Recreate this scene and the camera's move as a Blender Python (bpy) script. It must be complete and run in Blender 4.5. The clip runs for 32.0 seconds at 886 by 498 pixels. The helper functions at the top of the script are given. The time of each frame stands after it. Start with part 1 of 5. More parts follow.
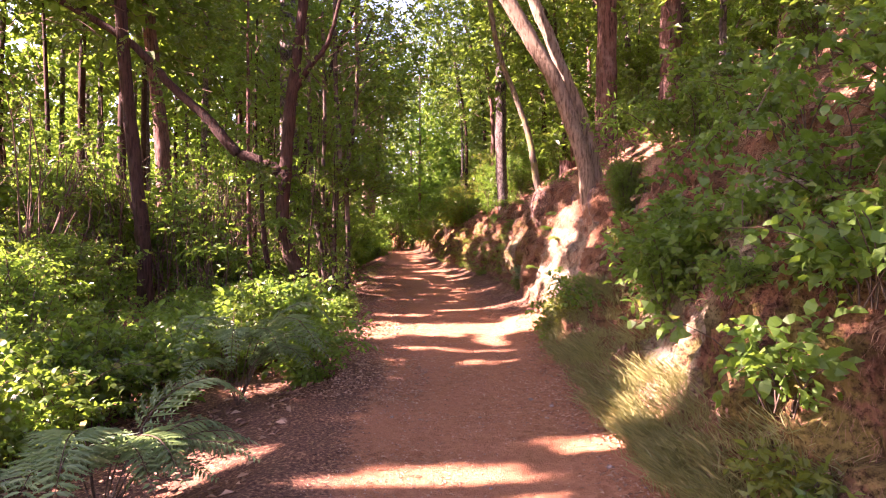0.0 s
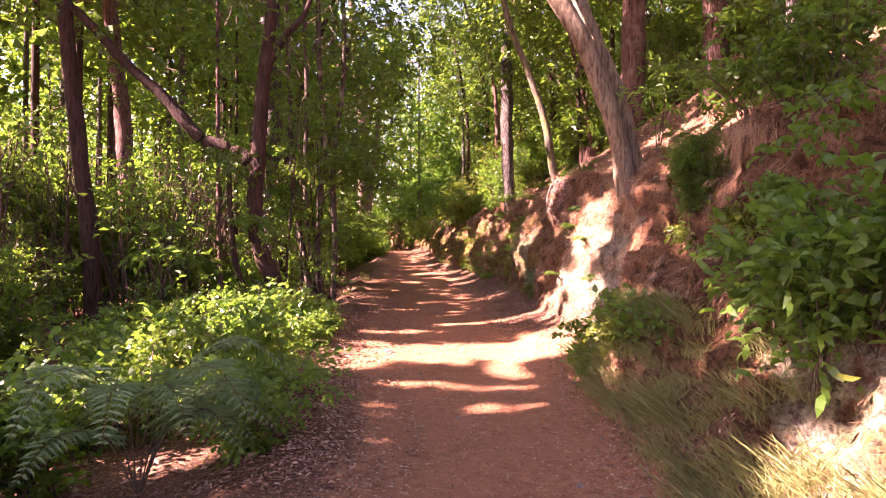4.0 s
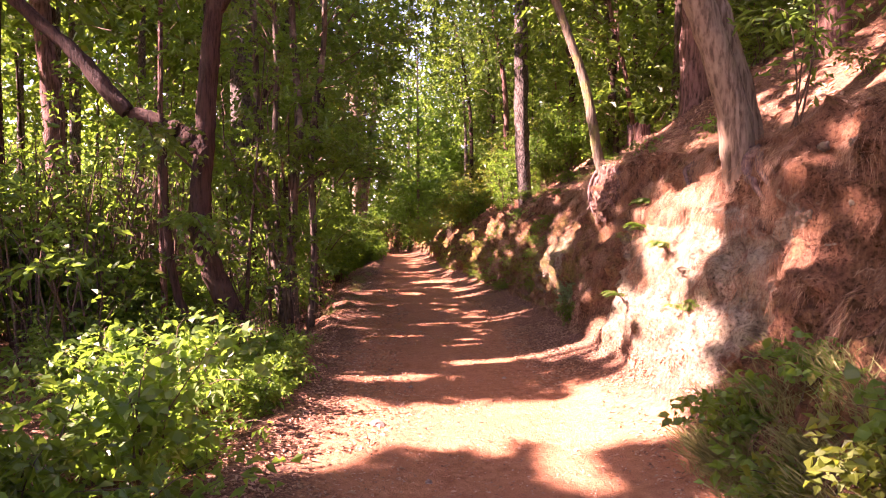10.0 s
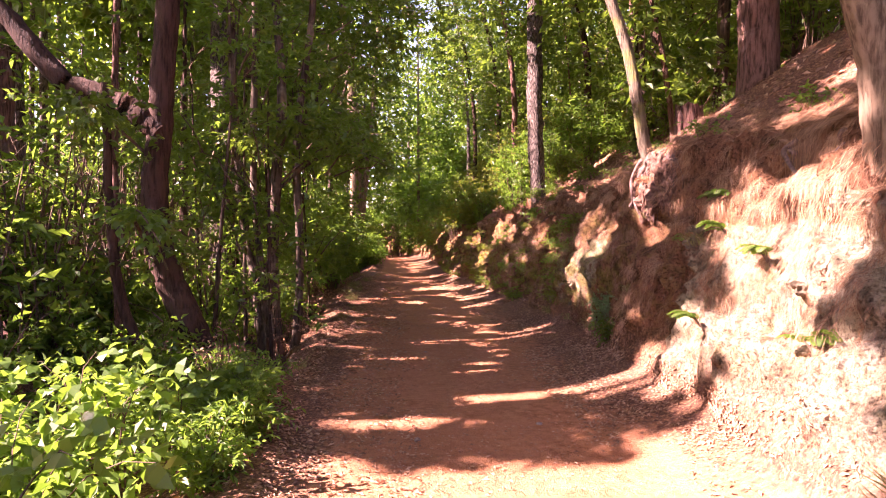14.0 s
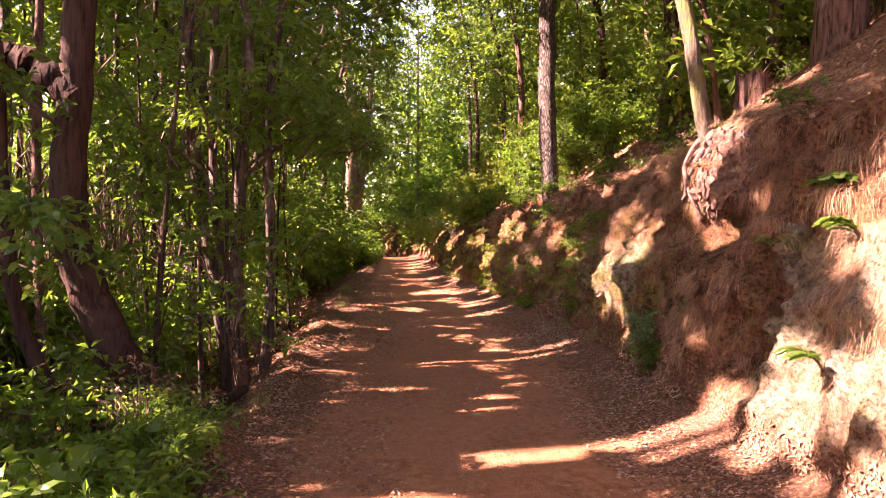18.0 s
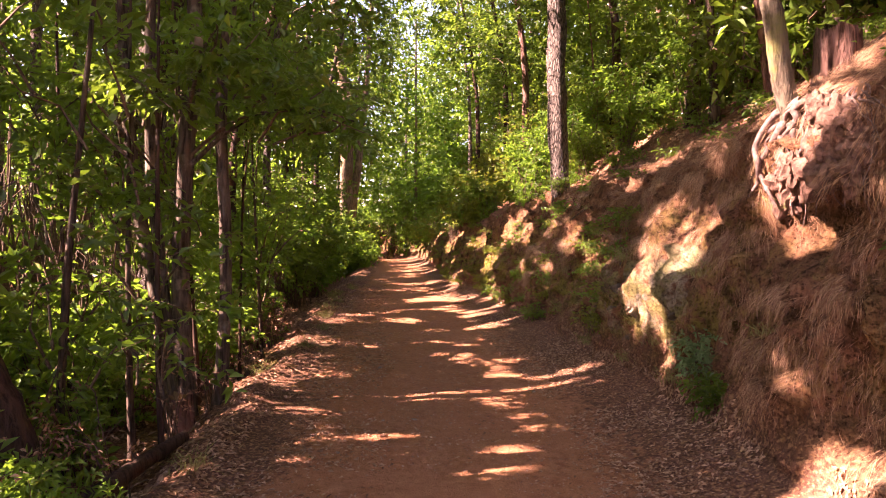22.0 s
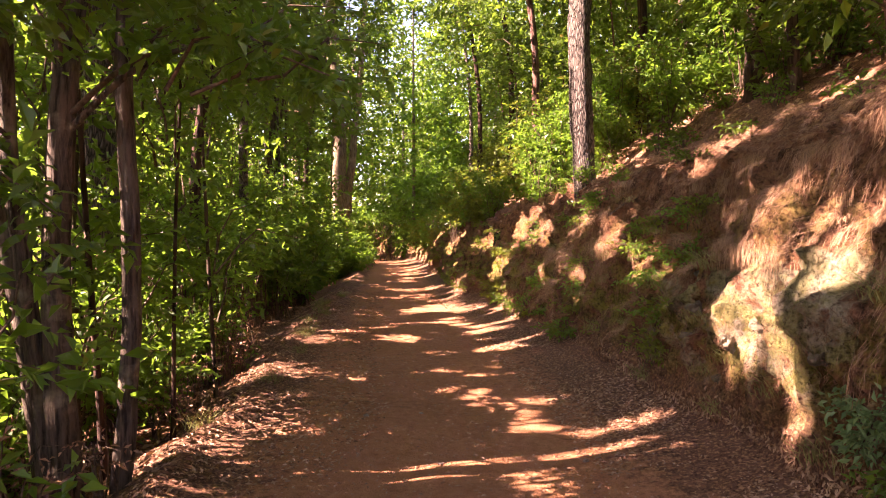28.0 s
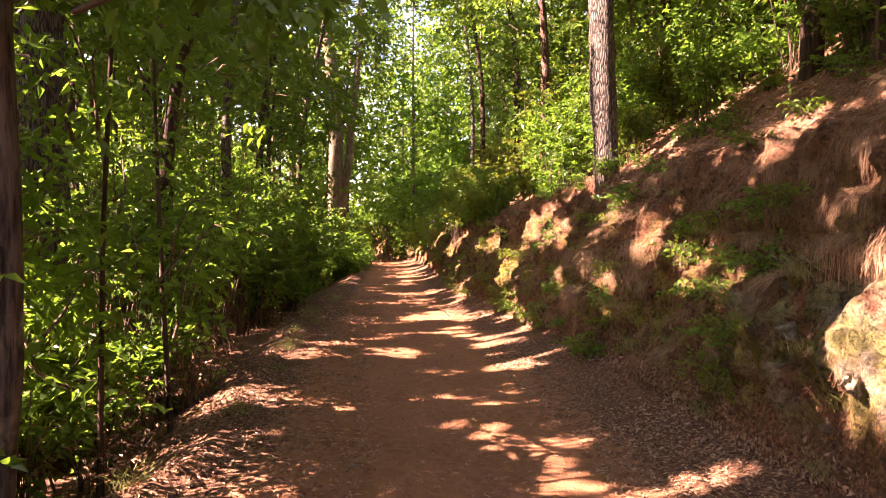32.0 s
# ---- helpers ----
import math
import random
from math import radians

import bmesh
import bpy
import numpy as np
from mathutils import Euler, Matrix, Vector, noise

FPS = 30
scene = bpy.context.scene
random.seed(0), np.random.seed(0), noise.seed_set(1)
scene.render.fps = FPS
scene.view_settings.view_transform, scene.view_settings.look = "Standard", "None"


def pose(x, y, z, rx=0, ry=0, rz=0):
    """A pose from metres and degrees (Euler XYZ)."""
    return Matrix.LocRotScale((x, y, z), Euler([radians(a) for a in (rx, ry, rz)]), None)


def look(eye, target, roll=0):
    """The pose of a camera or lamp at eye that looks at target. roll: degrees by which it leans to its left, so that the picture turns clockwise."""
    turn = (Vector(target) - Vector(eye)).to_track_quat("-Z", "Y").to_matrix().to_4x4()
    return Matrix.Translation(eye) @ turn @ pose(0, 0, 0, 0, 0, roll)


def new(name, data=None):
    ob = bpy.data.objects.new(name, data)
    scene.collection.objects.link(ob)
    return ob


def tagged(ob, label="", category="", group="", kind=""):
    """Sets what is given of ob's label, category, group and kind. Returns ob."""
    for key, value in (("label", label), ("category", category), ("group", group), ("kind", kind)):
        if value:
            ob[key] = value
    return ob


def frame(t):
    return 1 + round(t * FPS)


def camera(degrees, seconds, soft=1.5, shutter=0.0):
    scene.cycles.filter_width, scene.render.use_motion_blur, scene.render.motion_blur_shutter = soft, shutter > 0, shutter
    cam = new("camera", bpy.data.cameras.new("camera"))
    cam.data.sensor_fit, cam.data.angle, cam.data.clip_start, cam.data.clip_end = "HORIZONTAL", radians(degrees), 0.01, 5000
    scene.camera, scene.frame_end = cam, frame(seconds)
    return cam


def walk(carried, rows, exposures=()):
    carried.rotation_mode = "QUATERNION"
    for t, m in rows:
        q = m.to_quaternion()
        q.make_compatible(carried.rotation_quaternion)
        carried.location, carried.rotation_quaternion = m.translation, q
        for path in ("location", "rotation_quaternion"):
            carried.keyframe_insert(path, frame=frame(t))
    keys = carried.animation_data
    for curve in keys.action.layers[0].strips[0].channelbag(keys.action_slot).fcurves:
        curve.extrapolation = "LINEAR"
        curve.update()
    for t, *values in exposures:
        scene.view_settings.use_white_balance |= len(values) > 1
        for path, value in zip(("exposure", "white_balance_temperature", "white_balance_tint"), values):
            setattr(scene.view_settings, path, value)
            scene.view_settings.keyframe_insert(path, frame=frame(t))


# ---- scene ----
cam = camera(70, 32.0, 1.1)


def eye(x, y, z, yaw, pitch, roll):
    return pose(x, y, z, 90 + pitch, 0, -yaw) @ pose(0, 0, 0, 0, 0, -roll)


walk(cam, [
    (0, eye(-0.000, 0.000, 1.589, 2.53, -1.58, -0.21)),
    (1, eye(0.027, 0.508, 1.592, 2.44, -1.60, -0.12)),
    (2, eye(0.053, 1.019, 1.587, 2.39, -1.64, -0.03)),
    (3, eye(0.070, 1.556, 1.585, 2.43, -1.66, 0.01)),
    (5.5, eye(0.090, 2.901, 1.617, 2.59, -1.77, 0.01)),
    (6, eye(0.092, 3.162, 1.622, 2.60, -1.78, 0.03)),
    (7, eye(0.090, 3.668, 1.633, 2.62, -1.78, 0.09)),
    (8, eye(0.079, 4.154, 1.634, 2.58, -1.74, 0.19)),
    (9, eye(0.061, 4.636, 1.627, 2.58, -1.70, 0.24)),
    (10, eye(0.045, 5.089, 1.616, 2.61, -1.60, 0.30)),
    (11, eye(0.023, 5.523, 1.604, 2.66, -1.49, 0.35)),
    (12, eye(0.002, 5.955, 1.595, 2.67, -1.42, 0.30)),
    (13, eye(-0.014, 6.388, 1.593, 2.67, -1.39, 0.20)),
    (14, eye(-0.030, 6.788, 1.588, 2.71, -1.31, 0.09)),
    (16.5, eye(-0.008, 7.851, 1.604, 2.77, -1.33, -0.13)),
    (17, eye(-0.001, 8.062, 1.602, 2.76, -1.37, -0.16)),
    (18, eye(0.018, 8.455, 1.597, 2.75, -1.44, -0.21)),
    (19, eye(0.044, 8.824, 1.593, 2.73, -1.49, -0.20)),
    (20, eye(0.070, 9.184, 1.597, 2.71, -1.44, -0.14)),
    (21, eye(0.096, 9.554, 1.598, 2.73, -1.39, -0.10)),
    (22, eye(0.120, 9.949, 1.607, 2.80, -1.37, -0.11)),
    (23, eye(0.140, 10.324, 1.609, 2.85, -1.39, -0.10)),
    (24, eye(0.158, 10.670, 1.602, 2.89, -1.41, -0.05)),
    (25, eye(0.163, 11.009, 1.597, 2.92, -1.39, 0.02)),
    (27.5, eye(0.138, 11.828, 1.597, 2.96, -1.30, 0.15)),
    (28, eye(0.130, 11.987, 1.597, 2.97, -1.31, 0.15)),
    (29, eye(0.117, 12.290, 1.601, 3.00, -1.32, 0.06)),
    (30, eye(0.112, 12.603, 1.600, 3.07, -1.32, -0.03)),
    (31, eye(0.115, 12.941, 1.589, 3.07, -1.29, -0.08)),
    (32, eye(0.124, 13.270, 1.574, 3.08, -1.22, -0.10)),
], [(0, 3.48, 7050, 64), (10, 3.34, 7300, 70), (14, 3.28, 7100, 64), (19, 3.30, 7750, 58), (32, 3.40, 7700, 46)])

# ---- sky and sun ----
SUN_AZ, SUN_EL = radians(8), radians(39)      # azimuth behind the leftward direction
SUN = Vector((-math.cos(SUN_EL) * math.cos(SUN_AZ), -math.cos(SUN_EL) * math.sin(SUN_AZ), math.sin(SUN_EL)))
world = bpy.data.worlds.new("sky")
scene.world = world
world.use_nodes = True
sky = world.node_tree.nodes.new("ShaderNodeTexSky")
sky.sky_type, sky.sun_disc = "NISHITA", False
sky.sun_elevation, sky.sun_rotation = SUN_EL, math.atan2(SUN.x, SUN.y)
world.node_tree.links.new(sky.outputs[0], world.node_tree.nodes["Background"].inputs[0])
world.node_tree.nodes["Background"].inputs[1].default_value = 0.077
lamp = bpy.data.lights.new("sun", "SUN")
lamp.energy, lamp.angle, lamp.color = 5.0, radians(0.5), (1.0, 0.93, 0.82)
sun = new("sun", lamp)
sun.matrix_world = look(SUN * 60, (0, 0, 0))


# ---- noise ----
def lattice(ix, iy, iz, seed):
    h = (ix * 374761393 + iy * 668265263 + iz * 2147483647 + seed * 1274126177) & 0xFFFFFFFF
    h = ((h ^ (h >> 13)) * 1274126177) & 0xFFFFFFFF
    h = ((h ^ (h >> 16)) * 2246822519) & 0xFFFFFFFF
    return ((h ^ (h >> 15)) & 0xFFFFFF) / float(0xFFFFFF)


def vnoise(x, y, z=0.0, seed=0):
    """Value noise between -1 and 1, for arrays."""
    x, y, z = np.broadcast_arrays(*(np.asarray(a, float) for a in (x, y, z)))
    ix, iy, iz = (np.floor(a).astype(np.int64) for a in (x, y, z))
    fx, fy, fz = x - ix, y - iy, z - iz
    fx, fy, fz = (a * a * (3 - 2 * a) for a in (fx, fy, fz))
    total = 0
    for dx in (0, 1):
        for dy in (0, 1):
            for dz in (0, 1):
                w = (fx if dx else 1 - fx) * (fy if dy else 1 - fy) * (fz if dz else 1 - fz)
                total = total + w * lattice(ix + dx, iy + dy, iz + dz, seed)
    return total * 2 - 1


def fbm(x, y, z=0.0, octaves=4, seed=0):
    total, amp = 0, 1.0
    for k in range(octaves):
        total = total + amp * vnoise(np.asarray(x) * 2 ** k, np.asarray(y) * 2 ** k, np.asarray(z) * 2 ** k, seed + k)
        amp *= 0.5
    return total


# ---- the lie of the land: the trail runs along y, the bank rises on the +x side ----
def bend(y):
    return -0.018 * np.maximum(0, np.asarray(y, float) - 46) ** 2


def trail_left(y):
    return np.interp(y, [-30, 3, 7, 9.5, 12, 14, 20, 28, 46], [-1.0, -0.75, -0.6, -0.95, -1.05, -1.2, -1.3, -1.55, -2.0]) + bend(y)


def trail_right(y):
    return np.interp(y, [-30, 4, 7, 8.5, 9.6, 10.4, 11.3, 12.4, 13.5, 15, 18, 21, 25, 29, 33, 48], [1.6, 1.55, 1.68, 1.85, 2.0, 2.08, 2.28, 2.3, 2.25, 2.45, 2.4, 2.15, 1.9, 1.35, 1.3, 0.6]) + bend(y)


def bank_width(y):
    return np.interp(y, [-30, 6, 8, 10.5, 12, 14.5, 16, 18, 23, 30, 40], [1.6, 1.5, 1.35, 1.0, 0.8, 0.45, 0.5, 0.7, 1.0, 1.1, 1.2])


def bank_height(y):
    return np.interp(y, [-30, 5, 8, 10.6, 13, 14.4, 16, 18, 23, 28, 35, 48, 70], [2.3, 2.4, 2.4, 2.15, 2.3, 2.45, 2.2, 2.1, 2.15, 1.9, 1.85, 1.7, 1.2])


def profile(y, c):
    """The base section: c < 0 metres left of the trail, 0..1 across it, 1..2 up the bank's face, past 2 metres up the slope."""
    y, c = np.broadcast_arrays(np.asarray(y, float), np.asarray(c, float))
    xl, xr, w, h = trail_left(y) + 0.14 * vnoise(y * 0.9, 0, 0, 51) + 0.07 * vnoise(y * 2.7, 0, 0, 53), trail_right(y), bank_width(y), bank_height(y)
    d = np.maximum(0, -c)
    drop = np.interp(d, [0, 0.25, 0.5, 1.0, 2.2, 5, 18, 160], [0, 0.07, -0.03, -0.3, -0.36, -0.15, -0.5, -3]) * np.interp(y, [9, 12], [0.5, 1])
    s = np.clip(c - 1, 0, 1)
    apron = 0.16 * np.clip((c - 0.74) / 0.26, 0, 1) ** 1.6 * np.interp(y, [7.5, 10.5], [0.2, 1])
    e = np.maximum(0, c - 2)
    x = np.where(c < 0, xl - d, np.where(c < 1, xl + (xr - xl) * c, xr + w * (0.25 * s + 0.75 * s ** 0.8 * s ** 0.4) + e))
    fade = np.clip(1.4 - np.maximum(0, y - 40) / 30, 0.12, 1)
    up = np.interp(e, [0, 0.25, 4, 14, 140], [0, 0.1, 2.75, 8.2, 30]) * np.minimum(1, fade)
    z = np.where(c < 0, drop, np.where(c < 1, -0.05 * np.sin(np.pi * np.clip(c, 0, 1)) + apron, apron + h * (0.05 * np.minimum(s * 8, 1) + 0.93 * np.clip((s - 0.1) / 0.9, 0, 1) ** 0.95) + up))
    return x, z


# hollows under roots and bulges of rock in the bank: y, z, half-widths, depth
LUMPS = [(14.0, 1.75, 0.42, 0.28, -0.38), (32.5, 1.3, 1.3, 0.7, -0.45), (22.1, 1.85, 0.5, 0.35, -0.35), (15.5, 1.15, 0.5, 0.5, 0.12), (37.5, 1.1, 2.2, 0.9, 0.35),
         (17.2, 1.0, 0.9, 0.5, 0.16), (19.2, 0.9, 0.4, 0.5, -0.2), (11.6, 1.2, 0.7, 0.5, 0.12), (14.9, 0.5, 0.4, 0.4, -0.16), (24.5, 1.2, 0.6, 0.6, 0.15), (7.3, 1.5, 0.5, 0.3, -0.25)]


def clumps(y, s, seed, size=0.36):
    """Mats of straw and sod: each swells towards its lower lip and is undercut beneath; 0 to 1."""
    u, v = y / size, s / (0.9 * size)
    iu, iv = np.floor(u).astype(np.int64), np.floor(v).astype(np.int64)
    out = np.zeros(u.shape)
    fray = 0.35 + 0.22 * vnoise(u * 3.1, v * 2.0, 0, seed + 5)
    for du in (-1, 0, 1):
        for dv in (-1, 0, 1):
            ju, jv = iu + du, iv + dv
            across, up = (u - ju - lattice(ju, jv, 0, seed)) / 0.72, v - jv - lattice(ju, jv, 1, seed) + fray
            h = (0.25 + 0.75 * lattice(ju, jv, 2, seed)) * np.exp(-1.6 * across ** 2) * np.where(up > 0, np.exp(-1.25 * np.maximum(up, 0)), 0)
            out = np.maximum(out, h)
    return out


def land(y, c):
    """The ground's points, with its lumps, hollows and flutes."""
    y, c = np.broadcast_arrays(np.asarray(y, float), np.asarray(c, float))
    x, z = profile(y, c)
    x2, z2 = profile(y, c + 0.02)
    tx, tz = x2 - x, z2 - z
    n = np.hypot(tx, tz) + 1e-9
    nx, nz = -tz / n, tx / n
    face = np.clip((c - 1.0) / 0.25, 0, 1) * np.clip((3.2 - c) / 1.0, 0.25, 1)
    near_trail = np.clip(np.minimum(c + 0.3, 1.15 - c) / 0.4, 0, 1)
    big = fbm(y * 0.8, z * 0.9, c * 0.2, 3, 5) * 0.15
    flute = (np.abs(vnoise(y * 2.1, z * 0.45, 0, 17)) - 0.35) * 0.2 + (np.abs(vnoise(y * 5.3, z * 0.9, 0, 23)) - 0.3) * 0.11 + (np.abs(vnoise(y * 9.7, z * 1.6, 0, 29)) - 0.3) * 0.06
    small = fbm(y * 5, z * 5, x * 5, 4, 31) * 0.07 - np.abs(fbm(y * 2.3, z * 1.9, x * 2, 3, 37)) * 0.1 + 0.04 + np.abs(vnoise(y * 9, z * 7, x * 8, 39)) * 0.055
    ragged = np.interp(y, [9.5, 10.5, 13.2, 14, 15, 24, 30, 38], [0.2, 0.7, 0.7, 0.5, 1, 0.9, 0.6, 0.4])
    small = small + ragged * (0.045 - 0.12 * np.abs(fbm(y * 4.3, z * 2.0, x * 2.5, 4, 91)))
    for ly, lz, a, b, d in LUMPS:
        big = big + d * np.exp(-((y - ly) / a) ** 2 - ((z - lz) / b) ** 2)
    mats = np.interp(y, [2, 4, 9.5, 10.5, 12.6, 13.4, 15, 17.5, 18.5, 28, 40], [0.1, 0.13, 0.15, 0.07, 0.07, 0.16, 0.12, 0.12, 0.19, 0.17, 0.1])
    if c.max(initial=0) > 1:
        big = big + mats * (clumps(y, z + 0.5 * x, 3) + 0.45 * clumps(y, z + 0.5 * x, 11, 0.17) - 0.5) * np.clip((4.5 - c) / 2.2, 0.2, 1)
    disp = face * (big + flute * np.clip((2.3 - c) / 0.5, 0.1, 1) + small)
    rough = (fbm(x * 0.7, y * 0.7, 0, 3, 41) * 0.06 * (1 - 0.7 * near_trail) + fbm(x * 4, y * 4, 0, 3, 43) * 0.012) * (1 - face)
    return x + nx * disp, z + nz * disp + rough


def ground_z(x, y):
    """Height of the ground at single x, y (bank and slope by search)."""
    c = np.concatenate([-np.geomspace(60, 0.05, 50), np.linspace(0, 2, 60), 2 + np.geomspace(0.03, 60, 60)])
    px, pz = profile(np.full(c.shape, float(y)), c)
    near = float(np.interp(x, px, c))
    c = near + np.linspace(-1, 1, 21) * (0.4 if near > 0.9 else 0.15)
    gx, gz = land(np.full(c.shape, float(y)), c)
    k = min(max(int(np.searchsorted(np.maximum.accumulate(gx), x)), 1), len(c) - 1)
    return float(np.interp(x, [gx[k - 1], gx[k] + 1e-6], [gz[k - 1], gz[k]])) if gx[k] >= gx[k - 1] else float(gz[np.argmin(np.abs(gx - x))])


# ---- gaps in the canopy: where the sun comes through, on the plane z = 0 along its rays: x, y, half-widths ----
GAPS = [
    (0.4, 10.5, 2.0, 0.7), (2.6, 10.9, 1.3, 0.75), (4.1, 11.4, 1.3, 0.8), (4.7, 12.2, 0.6, 0.5), (-1.6, 10.9, 1.2, 0.9),
    (0.6, 8.6, 1.0, 0.25), (0.2, 4.1, 0.9, 0.35), (2.55, 4.8, 0.8, 0.55), (1.4, 4.7, 0.9, 0.28), (3.3, 3.7, 0.5, 0.22), (2.8, 3.0, 0.4, 0.2), (3.6, 4.3, 0.5, 0.2), (2.3, 6.1, 0.6, 0.25), (3.0, 6.7, 0.7, 0.25), (2.5, 7.5, 0.5, 0.3), (3.0, 5.7, 0.5, 0.2), (0.9, 8.0, 0.7, 0.2), (0.3, 7.5, 0.4, 0.1), (0.6, 13.1, 0.9, 0.28), (1.5, 16.6, 0.6, 0.25), (3.2, 8.4, 0.4, 0.2), (-2.2, 4.6, 0.6, 0.5), (-1.5, 7.6, 0.5, 0.8), (-1.5, 9.3, 0.6, 0.8), (-3.0, 8.2, 0.5, 0.6), (-3.6, 6.2, 0.5, 0.7), (-4.2, 9.0, 0.6, 0.8), (-2.4, 4.5, 0.6, 0.5), (-1.0, 3.65, 0.55, 0.4), (-0.95, 6.3, 0.4, 0.35), (-2.0, 7.0, 0.6, 0.6), (-3.2, 6.4, 0.7, 0.7), (-4.6, 7.5, 0.9, 1.0), (-3.9, 11.0, 0.8, 0.7), (-1.6, 15.6, 0.5, 0.4), (-1.9, 16.6, 0.5, 0.4), (-1.5, 14.2, 0.4, 0.5), (-1.6, 19.5, 0.5, 0.6), (-1.5, 21.7, 0.5, 0.5), (-1.45, 13.0, 0.4, 0.4), (8.0, 23.5, 2.5, 0.5), (2.0, 42.4, 3.5, 0.6), (6.8, 15.2, 1.3, 0.4), (-3.8, 18.4, 2.2, 0.5), (0.9, 16.4, 1.5, 0.15),
    (-2.0, 12.2, 0.6, 0.45), (2.2, 10.1, 1.3, 0.5), (3.95, 15.75, 0.5, 0.22), (3.7, 16.4, 0.8, 0.4), (4.0, 18.6, 0.4, 0.3), (4.4, 19.8, 0.4, 0.3), (3.8, 20.6, 0.3, 0.25), (4.8, 21.2, 0.5, 0.3), (3.6, 22.5, 0.4, 0.4), (3.4, 17.6, 0.25, 0.15), (-0.9, 9.6, 0.6, 0.4), (3.0, 15.9, 0.35, 0.25), (3.5, 15.9, 0.35, 0.2), (4.3, 8.2, 0.35, 0.15), (4.8, 9.2, 0.4, 0.15), (4.2, 9.4, 0.3, 0.15), (5.2, 7.6, 0.4, 0.15), (5.2, 17.4, 0.5, 0.25), (4.5, 16.2, 0.8, 0.3), (5.5, 14.6, 0.9, 0.5),
    (1.9, 17.2, 0.7, 0.18), (1.4, 21.4, 0.8, 0.45), (1.0, 19.4, 0.6, 0.12), (0.4, 16.2, 0.6, 0.12), (1.0, 14.6, 0.6, 0.15),
    (-1.4, 17.5, 0.5, 0.7), (-1.3, 15.5, 0.3, 0.3), (1.9, 13.1, 0.7, 0.28), (4.6, 24.0, 0.6, 0.8), (5.2, 22.0, 0.7, 0.6), (3.4, 29.5, 0.5, 0.5),
    (-0.8, 47.3, 1.9, 0.8), (0.2, 26.5, 0.9, 0.15), (0.0, 31.0, 1.0, 0.2), (0.4, 36.0, 1.0, 0.25), (7.5, 18.0, 0.8, 0.4), (6.6, 12.6, 0.5, 0.2), (4.2, 19.2, 0.5, 0.4),
    (3.9, 28.6, 0.6, 0.6), (3.4, 26.2, 0.7, 0.5), (5.4, 25.5, 0.6, 0.5), (4.5, 25.9, 0.6, 0.4), (4.5, 15.8, 0.6, 0.3), (2.6, 3.5, 0.35, 0.2), (3.2, 3.0, 0.3, 0.15), (-0.5, 12.3, 0.7, 0.3),
    (2.85, 12.5, 0.7, 0.5), (2.5, 13.3, 0.5, 0.3), (3.2, 13.9, 0.3, 0.12), (-3.4, 5.2, 0.7, 0.6), (-2.6, 6.0, 0.5, 0.4), (-4.6, 5.6, 0.8, 0.7), (-5.6, 7.2, 0.9, 1.0), (6.8, 24.4, 1.3, 0.9), (8.3, 26.2, 1.4, 1.3), (8.2, 30.0, 1.4, 1.3), (7.2, 34.0, 1.4, 1.3), (6.6, 38.0, 1.4, 1.3), (7.0, 27.0, 1.3, 1.0), (7.0, 30.0, 1.3, 1.0), (3.4, 35.0, 1.2, 0.8), (3.4, 38.5, 1.2, 1.0), (3.2, 42.0, 1.2, 0.8), (6.0, 16.0, 0.6, 0.25), (5.6, 18.6, 0.5, 0.3), (6.6, 19.6, 0.8, 0.25), (8.2, 16.9, 0.8, 0.25), (6.2, 21.0, 0.7, 0.25),
]


def sunlit(p, high=False):
    """Whether the shadows of the points p would fall on a gap."""
    k = p[:, 2] / SUN.z
    gx, gy = p[:, 0] - SUN.x * k, p[:, 1] - SUN.y * k
    wx = gx + 0.25 * vnoise(gx * 1.6, gy * 1.6, 0, 61)
    wy = gy + 0.18 * vnoise(gx * 1.3, gy * 2.6, 0, 67)
    lit = np.zeros(len(p), bool)
    for x, y, a, b in GAPS:
        lit |= ((wx - x) / a) ** 2 + ((wy - y) / b) ** 2 < 1
    lit |= (vnoise(gx * 0.9, gy * 2.6, 0, 71) > 0.68) & (gx < 4.5) & ~((gx > 2.1) & (gy > 12.9) & (gy < 15.0))
    lit |= (gx < -5) & (p[:, 0] > -13) & (p[:, 2] > 3) & (vnoise(gx * 0.5, gy * 0.5, 0, 79) > -0.3)
    lit |= (p[:, 0] > -15) & (gx < np.where(gy > 15, -1.5, -2.2)) & (vnoise(gx * 0.55, gy * 0.55, 0, 75) + 0.5 * vnoise(gx * 1.5, gy * 1.5, 0, 77) > np.where(gx > -4.5, np.where(gy < 13, 0.2, 0.1), -0.05))
    if high:
        lit |= (p[:, 0] < -5) & (gx > 6.5) & (vnoise(gx * 0.5, gy * 0.7, 0, 87) + 0.5 * vnoise(gx * 1.4, gy * 1.8, 0, 89) > 0.34)
        lit |= (p[:, 2] > 3.6) & (gy > 14) & (gx > -3.5) & (gx < 1.9) & (vnoise(gx * 1.1, gy * 1.1, 0, 83) + 0.6 * vnoise(gx * 2.6, gy * 2.6, 0, 85) > np.where(gy > 19.5, 0.05, 0.42))
    return lit


# ---- materials ----
def material(name, rough=0.9, spec=0.3):
    m = bpy.data.materials.new(name)
    m.use_nodes = True
    b = m.node_tree.nodes["Principled BSDF"]
    b.inputs["Roughness"].default_value = rough
    b.inputs["Specular IOR Level"].default_value = spec
    return m, m.node_tree, b


